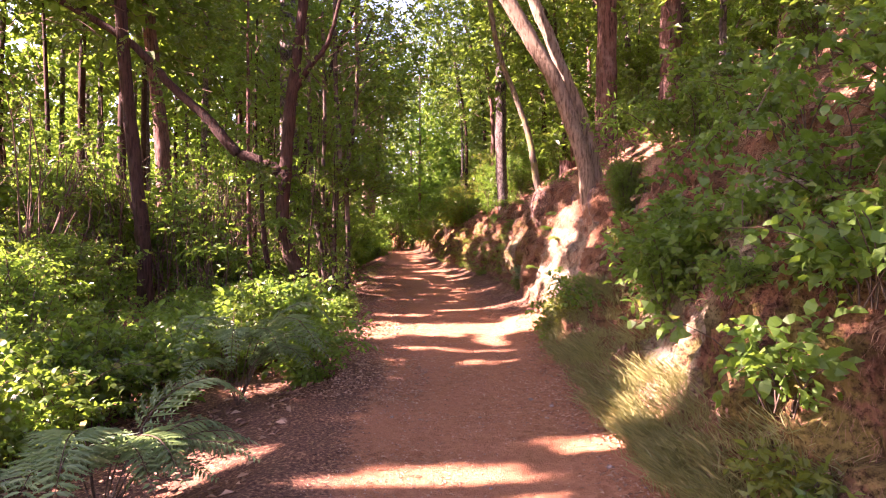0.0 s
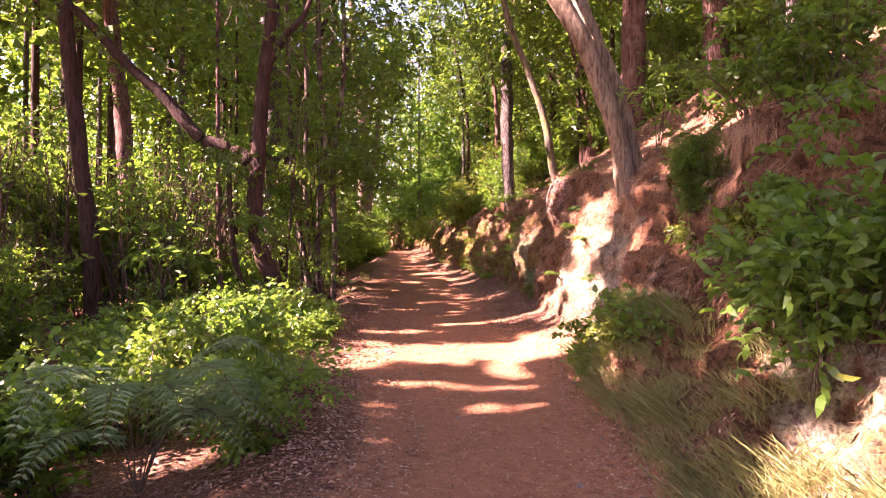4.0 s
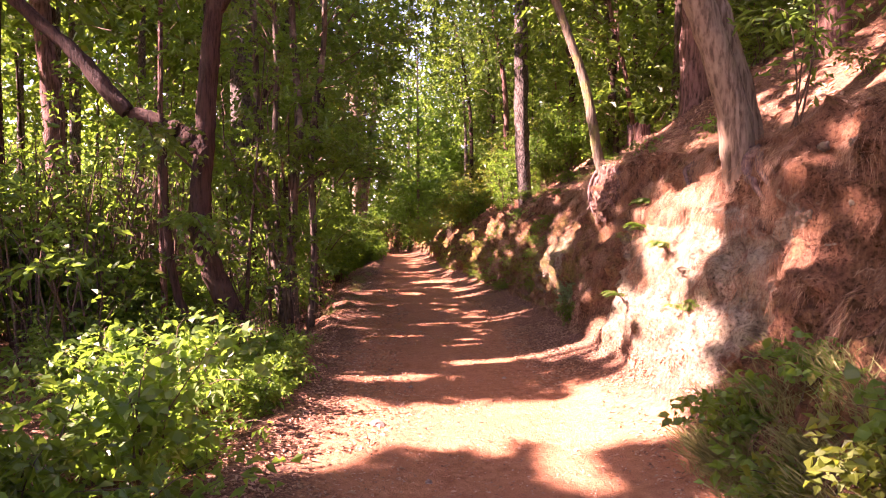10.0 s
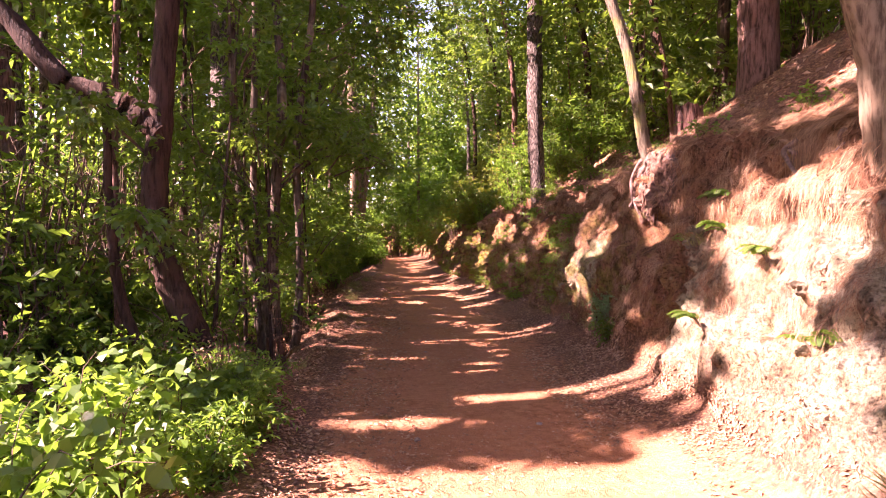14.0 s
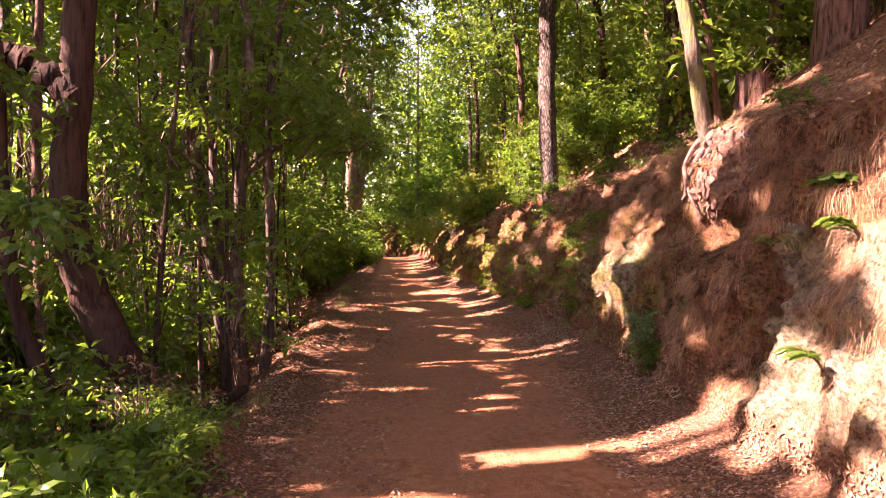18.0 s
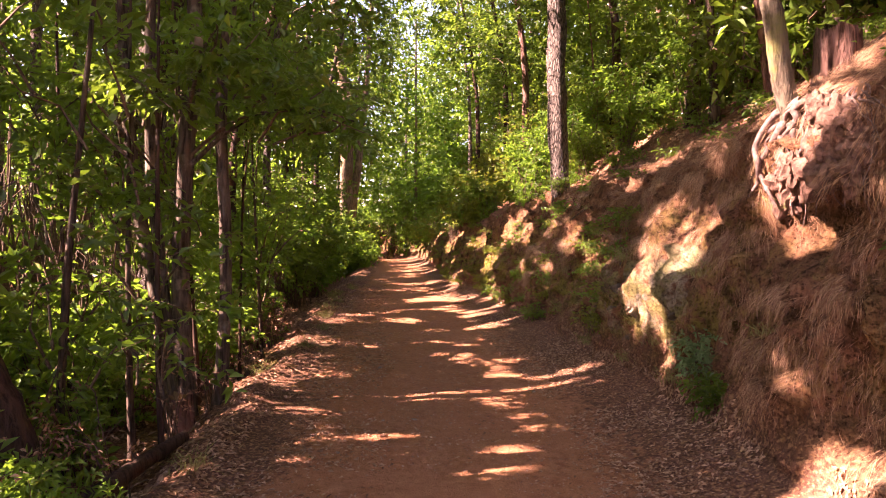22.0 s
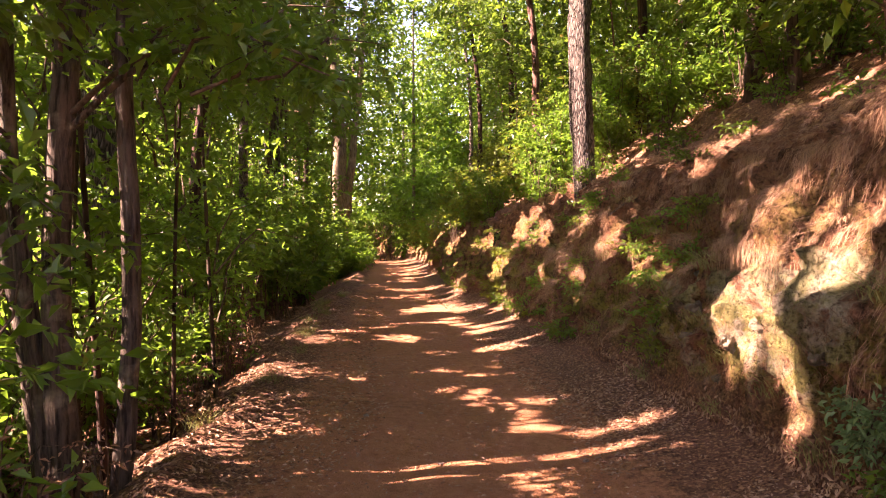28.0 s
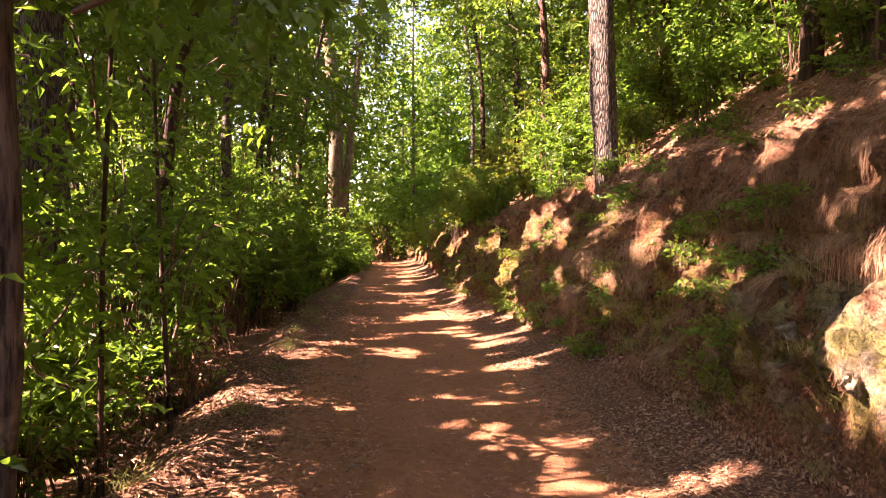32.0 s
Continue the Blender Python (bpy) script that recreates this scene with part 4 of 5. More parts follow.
# trees higher up the slope
for k, (x, y) in enumerate(scatter(22, 9, 22, 14, 60, 2.6, list(spots2))):
    z = ground_z(x, y) - 0.2
    h = rng.uniform(7, 11)
    tree("upper_slope_tree", "dark leafy tree high on the wooded slope", [(x, y, z), (x, y, z + h * 0.5), (x, y, z + h)], 0.1, 0.05, barks[k % 5], (LEAF_DARK, LEAF_DARK, LEAF_MID)[k % 3],
         [((x, y, z + h * 0.7), (2.6, 2.6, h * 0.3), 150), ((x, y, z + h * 0.3), (2.4, 2.4, h * 0.24), 120)], L=0.36, W=0.18, sides=6, group="upper slope trees", per=6)
# trees on the slope
for k, (x, y) in enumerate(scatter(40, 4.3, 15, 5, 52, 1.7, spots2)):
    z = ground_z(x, y) - 0.15
    h = rng.uniform(4.5, 8)
    r = rng.uniform(0.03, 0.09)
    lx = rng.normal(-0.5, 0.5)
    tree("slope_tree", "thin tree on the steep wooded slope", [(x, y, z), (x + lx * 0.3, y, z + h * 0.4), (x + lx, y, z + h)], r, r * 0.4, barks[k % 5], LEAF_DARK,
         [((x + lx, y, z + h * 0.75), (1.9, 1.9, h * 0.3), 200), ((x, y, z + h * 0.34), (1.5, 1.5, h * 0.2), 110)], L=0.19, W=0.085, sides=8, group="slope trees", per=7)

# ---- shrubs ----
for k in range(46):
    y = 17.2 + k * 0.66 + rng.uniform(-0.2, 0.2)
    x = float(trail_left(y)) - rng.uniform(1.25, 2.2)
    s = 0.13 if y < 26 else 0.19
    bush("evergreen_shrub", "dense dark green shrub along the trail edge", at_ground(x, y), 1.15, rng.uniform(1.8, 3.4), 16, (LEAF_MID, LEAF_LIGHT)[k % 2], s, s * 0.42, 15, "shrubs by the trail", bare=0.36 if y < 30 else 0.1)
for k in range(28):
    y = rng.uniform(13, 44)
    x = float(trail_left(y)) - rng.uniform(2.8 if y < 19 else 1.8, 5.5)
    bush("evergreen_shrub", "dense dark green shrub along the trail edge", at_ground(x, y), 1.4, rng.uniform(1.5, 3.4), 14, (LEAF_MID, LEAF_LIGHT)[k % 2], 0.17, 0.08, 16, "shrubs by the trail", bare=0.05)
for k in range(66):
    y = rng.uniform(3.4, 12.3)
    x = float(trail_left(y)) - 0.5 - 5.5 * rng.uniform(0, 1) ** 1.3
    if (x + 1.75) ** 2 + (y - 3.6) ** 2 < 0.8 or (x + 1.55) ** 2 + (y - 5.9) ** 2 < 0.5 or (x > -2.6 and y < 3.7):
        continue
    bush("bramble", "bright green leafy bramble beside the trail", at_ground(x, y), 0.85, rng.uniform(0.55, 1.05) * (0.7 if x > -1.6 else 1.1 + 0.3 * max(0, -x - 2.6)), 15, (LEAF_MID, LEAF_LIGHT, LEAF_DARK, LEAF_MID)[k % 4], (0.08, 0.06, 0.09)[k % 3], (0.04, 0.027, 0.046)[k % 3], 17, "brambles", bare=0.05, fine=y < 8 and x > -3)
for k, (x, y) in enumerate(((-1.7, 7.6), (-2.5, 8.4), (-1.6, 8.9), (-2.3, 9.7), (-3.1, 9.2), (-1.8, 10.6), (-2.7, 10.9), (-1.9, 11.7), (-3.3, 11.6), (-3.0, 7.4), (-2.9, 5.6), (-3.3, 4.8))):
    bush("nettle_plant", "tall bright green weed with broad leaves beside the trail", at_ground(x, y), 0.5, 0.75 + 0.06 * (k * 7 % 9), 8, (LEAF_MID, LEAF_LIGHT)[k % 2], 0.12, 0.062, 9, "tall weeds", bare=0.15, fine=True)
for k in range(26):
    y = rng.uniform(4, 46)
    x = rng.uniform(-24, -14)
    bush("woodland_shrub", "tall leafy shrub deep in the wood", at_ground(x, y), 2.2, rng.uniform(3, 5.5), 14, (LEAF_LIGHT, LEAF_MID)[k % 2], 0.34, 0.17, 13, "understory", bare=0.0)
for k in range(14):
    y = rng.uniform(2, 44)
    bush("woodland_shrub", "tall leafy shrub deep in the wood", at_ground(rng.uniform(-36, -25), y), 3.2, rng.uniform(4, 7), 14, (LEAF_LIGHT, LEAF_MID)[k % 2], 0.5, 0.26, 11, "understory", bare=0.0)
for k in range(26):
    y = rng.uniform(4, 24)
    x = rng.uniform(-13, -6.5)
    bush("understory_shrub", "leafy shrub under the trees", at_ground(x, y), 1.9, rng.uniform(2.2, 5.0), 16, (LEAF_LIGHT, LEAF_MID)[k % 2], 0.2, 0.11, 17, "understory", bare=0.05)
for k in range(40):
    y = rng.uniform(24.5, 46)
    x = float(trail_right(y) + bank_width(y)) + rng.uniform(0.1, 2.6)
    bush("golden_shrub", "yellow-green upright shrub on top of the bank", at_ground(x, y), 0.9, rng.uniform(1.4, 3.0), 14, (LEAF_GOLD, LEAF_GOLD, LEAF_MID)[k % 3], 0.14, 0.05, 18, "shrubs on the bank", bare=0.05)
for k in range(26):
    y = rng.uniform(33, 52)
    x = float(trail_right(y)) + rng.uniform(0.35, 1.3)
    bush("golden_shrub", "yellow-green upright shrub on top of the bank", at_ground(x, y), 0.8, rng.uniform(0.8, 1.8), 12, (LEAF_GOLD, LEAF_MID)[k % 2], 0.15, 0.06, 15, "shrubs on the bank", bare=0.02)
for k in range(16):
    y = 38 + k * 0.75
    bush("evergreen_shrub", "dense dark green shrub along the trail edge", at_ground(float(trail_left(y)) - rng.uniform(0.5, 1.1), y), 0.9, rng.uniform(0.9, 2.2), 12, (LEAF_MID, LEAF_LIGHT)[k % 2], 0.19, 0.085, 15, "shrubs by the trail", bare=0.02)
for k in range(14):
    y = rng.uniform(51, 53.5)
    bush("evergreen_shrub", "dense dark green shrub along the trail edge", at_ground(-5.5 + k * 0.65, y), 1.1, rng.uniform(1.6, 3.4), 14, (LEAF_MID, LEAF_DARK)[k % 2], 0.22, 0.1, 15, "shrubs by the trail", bare=0.02)
for k in range(110):
    y = 17.6 + 20 * rng.uniform(0, 1) ** 1.5
    bush("small_herb", "low yellow-green herb growing on the mossy bank", on_bank(y, 1.02 + 0.85 * rng.uniform(0, 1) ** 1.5), 0.3, rng.uniform(0.1, 0.28), 6, (LEAF_LIGHT, LEAF_GOLD)[k % 2] if y < 26 else LEAF_GOLD, 0.055, 0.028, 5, "bank herbs", lean=(-0.4, 0))
for k in range(28):
    y = rng.uniform(54, 64)
    x = rng.uniform(-9, 7) + float(bend(y)) * 0.25
    bush("evergreen_shrub", "dense dark green shrub along the trail edge", at_ground(x, y), 1.5, rng.uniform(2.2, 4.5), 16, (LEAF_MID, LEAF_LIGHT)[k % 2], 0.3, 0.15, 13, "shrubs by the trail", bare=0.02)
for k in range(30):
    y = rng.uniform(15, 34)
    x = float(trail_right(y) + bank_width(y)) + (rng.uniform(2.4, 4.2) if y > 23.5 else rng.uniform(2.0, 4.5))
    bush("slope_shrub", "dark shrub under the slope trees", at_ground(x, y), 0.9, rng.uniform(0.9, 2.2), 12, (LEAF_DARK, LEAF_MID, LEAF_DARK)[k % 3], 0.12, 0.055, 14, "slope shrubs", bare=0.15)
for k in range(54):
    y = rng.uniform(8, 46)
    e = rng.uniform(2.4, 8)
    x = float(trail_right(y) + bank_width(y)) + e
    bush("slope_shrub", "dark shrub under the slope trees", at_ground(x, y), 1.2, rng.uniform(1.2, 2.6), 14, (LEAF_DARK, LEAF_MID, LEAF_DARK)[k % 3], 0.17, 0.08, 13, "slope shrubs", bare=0.1)

for x, y, h in ((4.25, 22.0, 1.7), (4.8, 23.2, 2.0), (5.3, 21.4, 1.8), (4.0, 24.2, 1.6), (4.6, 19.4, 1.3), (5.2, 17.8, 1.4), (5.0, 13.9, 1.2)):
    bush("slope_shrub", "dark shrub under the slope trees", at_ground(x, y), 0.8, h, 13, LEAF_MID if h > 1.6 else LEAF_DARK, 0.11, 0.05, 15, "slope shrubs", bare=0.15)

for k, (x, y) in enumerate(((-1.85, 15.0), (-2.3, 15.5), (-2.15, 16.8), (-2.55, 14.8), (-1.95, 17.6), (-2.7, 17.4), (-3.0, 15.9), (-2.0, 19.0))):
    z = ground_z(x, y) - 0.05
    h = rng.uniform(3.5, 5.5)
    lx = rng.normal(0, 0.3)
    tree("sapling_tree", "thin dark sapling beside the trail", [(x, y, z), (x + lx * 0.3, y, z + h * 0.35), (x + lx * 0.7, y + 0.1, z + h * 0.7), (x + lx, y + 0.2, z + h)], rng.uniform(0.018, 0.04), 0.01, (DARK, BROWN)[k % 2], LEAF_MID, [((x + lx, y, z + h * 0.8), (0.9, 0.9, h * 0.2), 60), ((x, y, z + h * 0.4), (0.8, 0.9, h * 0.22), 26)], L=0.12, W=0.05, sides=6, group="saplings")
for k in range(34):
    y = rng.uniform(12.6, 22)
    x = float(trail_left(y)) - rng.uniform(1.1, 4.5)
    bush("low_shrub", "low bright-leaved shrub in the undergrowth", at_ground(x, y), 0.7, rng.uniform(0.5, 1.5), 11, (LEAF_MID, LEAF_LIGHT)[k % 2], 0.1, 0.045, 12, "undergrowth", bare=0.1)
for k in range(36):
    y = rng.uniform(15.5, 30) if k < 20 else rng.uniform(10.5, 21)
    x = float(trail_left(y)) - rng.uniform(2.2, 5.5) - (2.2 if k >= 20 else 0)
    bush("tall_shrub", "tall dense shrub with dark glossy leaves", at_ground(x, y), 1.4, rng.uniform(3.2, 5.2), 16, (LEAF_MID, LEAF_DARK, LEAF_LIGHT)[k % 3], 0.15, 0.065, 15, "tall shrubs", bare=0.15)
for k in range(36):
    y = rng.uniform(12.5, 21)
    bush("dry_stalks", "bare brown stalks of a dead shrub", at_ground(float(trail_left(y)) - rng.uniform(0.5, 1.6), y), 0.35, rng.uniform(0.5, 1.1), 9, DRY, 0.05, 0.02, 2, "dead shrubs", bare=0.3)

# ---- ferns ----
fern("bright bracken fern with arching feathery fronds", at_ground(-1.85, 3.75), 12, 0.95, LEAF_BLUE, aim=-0.4, spread=3.6, lift=1.0)
fern("blue-green bracken fern at the trail edge", at_ground(-1.75, 6.3), 11, 1.05, LEAF_BLUE, aim=-0.5, spread=3.0, lift=1.25)
fern("bracken fern among brambles", at_ground(-2.6, 7.0), 6, 0.85, LEAF_LIGHT)
for y, c in ((11.4, 1.55), (12.0, 1.62), (11.9, 1.3), (13.1, 1.6), (12.4, 1.75), (10.6, 1.35)):
    fern("small bright fern clinging to the earth bank", on_bank(y, c), 6, 0.26, LEAF_LIGHT, aim=3.14, group="bank ferns", spread=3.0)

# ---- plants of the bank ----
bush("broadleaf_bush", "dark broad-leaved bush at the foot of the bank", at_ground(2.05, 8.9), 0.45, 0.5, 13, LEAF_MID, 0.075, 0.045, 11, "bank plants", bare=0.1, fine=True)
bush("broadleaf_bush", "dark broad-leaved bush at the foot of the bank", at_ground(1.95, 8.2), 0.4, 0.3, 8, LEAF_LIGHT, 0.08, 0.05, 12, "bank plants", bare=0.1)
bush("heather", "feathery dark green heather bush on the bank", on_bank(7.8, 1.72), 0.3, 0.75, 40, LEAF_MID, 0.05, 0.008, 40, "bank plants", bare=0.05)
for y, c, r, h, n, m in ((7.9, 2.1, 0.9, 0.8, 7, LEAF_MID), (5.6, 2.0, 0.8, 0.8, 7, LEAF_MID), (4.6, 1.9, 0.8, 0.7, 8, LEAF_MID), (3.6, 1.7, 0.6, 0.6, 9, LEAF_MID), (3.1, 1.5, 0.6, 0.6, 14, LEAF_MID),
                         (6.3, 1.55, 0.4, 0.4, 6, LEAF_LIGHT), (5.0, 1.45, 0.4, 0.4, 8, LEAF_LIGHT), (7.0, 1.3, 0.4, 0.35, 8, LEAF_MID), (8.4, 1.3, 0.4, 0.35, 7, LEAF_LIGHT), (6.9, 2.2, 0.7, 0.7, 7, LEAF_DARK), (4.2, 2.2, 0.8, 0.9, 7, LEAF_DARK)):
    bush("bank_bramble", "broad-leaved bramble hanging on the earth bank", on_bank(y, c), r, h, n, m, 0.07, 0.045, 9, "bank brambles", lean=(-0.45, -0.1), fine=True)
for y, c, h in ((5.15, 1.36, 0.9), (5.45, 1.5, 0.75), (4.9, 1.55, 0.6)):
    bush("leafy_plant", "upright plant with long glossy leaves on the bank foot", on_bank(y, c), 0.26, h, 8, LEAF_MID, 0.11, 0.042, 12, "bank plants", bare=0.1, lean=(-0.2, -0.1), fine=True)
for y, c, h in ((3.0, 1.75, 0.5), (2.7, 1.5, 0.45), (3.3, 1.95, 0.6), (2.6, 2.1, 0.7), (3.8, 2.05, 0.5), (2.9, 1.3, 0.4), (4.4, 1.65, 0.35)):
    bush("bank_bramble", "broad-leaved bramble hanging on the earth bank", on_bank(y, c), 0.5, h, 9, (LEAF_MID, LEAF_LIGHT)[int(y * 10) % 2], 0.085, 0.052, 8, "bank brambles", lean=(-0.5, -0.1), fine=True)
bough("leafy bramble bough arching out from the top of the bank", [(3.1, 6.1, 2.5), (2.75, 5.9, 2.5), (2.45, 5.75, 2.3), (2.2, 5.65, 1.95)], 0.009, 26, 0.6, 0.085, 0.048, LEAF_MID, TWIG, 23)
bough("leafy bramble bough arching out from the top of the bank", [(3.0, 4.9, 2.5), (2.6, 4.7, 2.55), (2.3, 4.6, 2.4), (2.05, 4.5, 2.15)], 0.009, 26, 0.6, 0.085, 0.048, LEAF_LIGHT, TWIG, 24)
bough("leafy bramble bough arching out from the top of the bank", [(2.9, 3.9, 2.6), (2.5, 3.8, 2.75), (2.2, 3.7, 2.6), (2.0, 3.65, 2.3)], 0.009, 26, 0.6, 0.085, 0.048, LEAF_MID, TWIG, 25)
for k in range(9):
    y = rng.uniform(3.6, 9.5)
    bush("bank_bramble", "broad-leaved bramble hanging on the earth bank", on_bank(y, rng.uniform(2.1, 3.8)), 0.8, rng.uniform(0.6, 1.3), 12, (LEAF_DARK, LEAF_MID)[k % 2], 0.085, 0.05, 11, "bank brambles", lean=(-0.3, -0.1), fine=True)
for k in range(60):
    y = rng.uniform(9, 30)
    bush("small_herb", "small dark herb in the needle litter", on_bank(y, rng.uniform(2.1, 4.5)), 0.25, rng.uniform(0.12, 0.35), 6, (LEAF_DARK, LEAF_MID)[k % 2], 0.06, 0.03, 5, "bank herbs")
for k in range(16):
    y = rng.uniform(2.2, 8.2)
    bush("small_herb", "small leafy green herb on the grassy bank foot", on_bank(y, rng.uniform(1.1, 1.75)), 0.25, rng.uniform(0.2, 0.4), 9, (LEAF_LIGHT, LEAF_MID, LEAF_GOLD)[k % 3], 0.06, 0.035, 10, "bank herbs", lean=(-0.3, 0))
bush("young_shrub", "small blue-green shrub at the bank's foot", on_bank(15.1, 1.18), 0.25, 0.34, 11, LEAF_BLUE, 0.06, 0.025, 18, "bank plants", bare=0.1)
bush("young_shrub", "small dark shrub under the bank's hollow", on_bank(14.8, 1.1), 0.3, 0.28, 12, LEAF_DARK, 0.06, 0.03, 14, "bank plants", bare=0.1)
bush("sapling", "sapling with long bright leaves beside the leaning pine", on_bank(10.2, 2.12), 0.35, 1.6, 4, LEAF_LIGHT, 0.13, 0.035, 12, "bank plants")
for y, x, h in ((11.6, -1.35, 0.5), (12.3, -1.5, 0.55), (12.9, -1.6, 0.45), (11.0, -1.4, 0.5), (13.4, -2.0, 0.6)):
    bush("weedy_plant", "sunlit pale green weed at the trail edge", at_ground(x, y), 0.45, h, 22, LEAF_LIGHT, 0.07, 0.022, 16, "trailside weeds", bare=0.05)

bush("leafy_plant", "upright plant with long glossy leaves on the bank foot", on_bank(5.65, 1.4), 0.22, 0.8, 7, LEAF_MID, 0.12, 0.04, 9, "bank plants", bare=0.1, fine=True)
bough("bramble cane with yellow-green leaves hanging from the bank", [(2.45, 5.6, 1.75), (2.2, 5.4, 1.75), (1.95, 5.3, 1.6), (1.65, 5.15, 1.38)], 0.006, 14, 0.5, 0.06, 0.035, LEAF_LIGHT, TWIG, 21)
bough("bramble cane with yellow-green leaves hanging from the bank", [(2.3, 4.2, 1.9), (2.1, 3.9, 1.95), (1.9, 3.6, 1.8), (1.8, 3.4, 1.6)], 0.006, 16, 0.5, 0.065, 0.04, LEAF_LIGHT, TWIG, 22)


def stalked_sapling(label, path, leaves, size):
    """One bending stalk with a few broad oval leaves near its tip."""
    r = np.random.default_rng(77)
    at = np.array(path[0], float)
    top = base_empty("stalked_sapling", at, label, "sapling", "bank plants")
    ln = spline(path, 6)
    v, f = tube_arrays(local(ln, at), np.linspace(0.005, 0.002, len(ln)), 6)
    part("stalk", raw_mesh("stalk", v, f, TWIG), top)
    for k in range(leaves):
        p = ln[-1 - k]
        a = k * 2.4
        d = np.array([[math.cos(a), math.sin(a), -0.15]])
        v, f = leaf_arrays(local([p], at), d, np.array([[0.1, -0.2, 1.0]]), size * r.uniform(0.7, 1.1), size * 0.55, 0.15, True)
        part("leaf", raw_mesh("leaf", v, f, LEAF_MID if k % 2 else LEAF_LIGHT), top)
    return top


stalked_sapling("thin sapling with a few broad oval leaves", [on_bank(4.35, 1.35), (2.1, 4.4, 0.85), (2.03, 4.46, 1.08), (1.95, 4.5, 1.15)], 8, 0.13)


def tuft(label, at, n, height, mat, group, lean=(0, 0)):
    SEED[0] += 1
    r = np.random.default_rng(SEED[0])
    p = r.normal(0, 0.07, (n, 3)) * [1, 1, 0]
    d = np.concatenate([r.normal(0, 0.3, (n, 2)) + np.array(lean), np.ones((n, 1))], 1)
    length = height * r.uniform(0.5, 1.15, n)
    a = unit(d)
    mid = p + a * length[:, None] * 0.55
    v1, f1 = leaf_arrays(p, a, r.normal(0, 1, (n, 3)), length * 0.62, 0.0052, 0.02)
    drop = unit(a + np.concatenate([unit(d[:, :2]) * 0.55, -0.3 * np.ones((n, 1))], 1))
    v2, f2 = leaf_arrays(mid, drop, r.normal(0, 1, (n, 3)), length * 0.55, 0.0045, 0.05)
    v, f = joined([(v1, f1), (v2, f2)])
    ob = new("grass_tuft", raw_mesh("grass_tuft", v, f, mat, False))
    ob.location = at
    return tagged(ob, label, "grass", group, "stuff")


for k in range(170):
    y = rng.uniform(2.4, 9.3)
    c = 1.0 + rng.uniform(0.0, 0.3 if y < 5 else 0.45) ** 1.2
    tuft("tuft of thin half-dry grass on the bank", on_bank(y, c), 90, rng.uniform(0.12, 0.3), GRASS, "grass tufts", (-0.25, 0))
for k in range(60):
    y = rng.uniform(11 if k < 20 else 16.5, 27)
    c = rng.uniform(1.02, 1.9)
    tuft("tuft of thin half-dry grass on the bank", on_bank(y, c), 60, rng.uniform(0.08, 0.2), GRASS, "grass tufts", (-0.2, 0))
for k in range(16):
    y = rng.uniform(14, 32)
    tuft("tuft of dry grass along the trail edge", at_ground(float(trail_left(y)) - rng.uniform(0.05, 0.4), y), 60, rng.uniform(0.12, 0.25), GRASS, "edge grass")


# ---- fallen leaves and needles ----
def litter(name, label, n, y0, y1, c0, c1, mat, length, width, flow=0.0, lift=0.01, power=1.0):
    """Leaves or needles lying on the ground; flow: how far they hang downhill."""
    SEED[0] += 1
    r = np.random.default_rng(SEED[0])
    y = r.uniform(y0, y1, n)
    c = c0 + (c1 - c0) * r.uniform(0, 1, n) ** power
    keep = vnoise(y * 1.7, c * 6, 0, SEED[0]) > -0.35
    y, c = y[keep], c[keep]
    n = len(y)
    x, z = land(y, c)
    x2, z2 = land(y, c + 0.03)
    x3, z3 = land(y + 0.04, c)
    tu = unit(np.stack([x2 - x, 0 * x, z2 - z], 1))
    tv = unit(np.stack([x3 - x, 0.04 + 0 * x, z3 - z], 1))
    nrm = unit(np.cross(tu, tv))
    a = r.uniform(0, 2 * np.pi, n)
    d = tu * np.cos(a)[:, None] + tv * np.sin(a)[:, None]
    d = unit(d * (1 - flow) + flow * (np.array([-0.25, 0, -1.0]) + r.normal(0, 0.3, (n, 3))) + nrm * r.uniform(0, 0.35, (n, 1)))
    s = r.uniform(0.6, 1.3, n)
    p = np.stack([x, y, z], 1) + nrm * lift
    v, f = leaf_arrays(p - d * (length * s * 0.4)[:, None] * (1 - flow), d, nrm + r.normal(0, 0.35, (n, 3)), length * s, width * s, 0.12 if width > 0.01 else 0.0)
    return tagged(new(name, raw_mesh(name, v, f, mat, False)), label, "litter", kind="stuff")


litter("dry_leaves", "brown dry leaves scattered along the trail's edge", 20000, 6, 30, -0.8, 0.3, DRY, 0.044, 0.019, power=0.7)
litter("dry_leaves", "brown dry leaves at the foot of the bank", 3500, 2.5, 11.5, 0.86, 1.25, DRY, 0.04, 0.018)
litter("dry_leaves", "brown dry leaves at the foot of the bank", 21000, 11.0, 30, 0.72, 1.14, DRY, 0.04, 0.017, power=1.0)
litter("dry_leaves", "few dry leaves on the trail", 11000, 2, 34, 0.02, 0.98, DRY, 0.034, 0.014)
litter("trail_grit", "small grit and chips of wood on the trail", 15000, 2, 26, 0.02, 0.98, GRIT, 0.018, 0.011, 0.0, 0.004)
litter("dry_leaves", "brown dry leaves under the trees", 9000, 2, 30, -6, -0.4, DRY, 0.09, 0.04)
litter("pine_needles", "rust-brown pine needles hanging down the bank", 100000, 1.2, 27, 1.1, 2.05, NEEDLE, 0.09, 0.0034, 0.6, 0.01)
litter("pine_needles", "rust-brown pine needles covering the slope", 75000, 1.5, 30, 2.0, 6.0, NEEDLE, 0.11, 0.0042, 0.05, 0.01, 1.7)
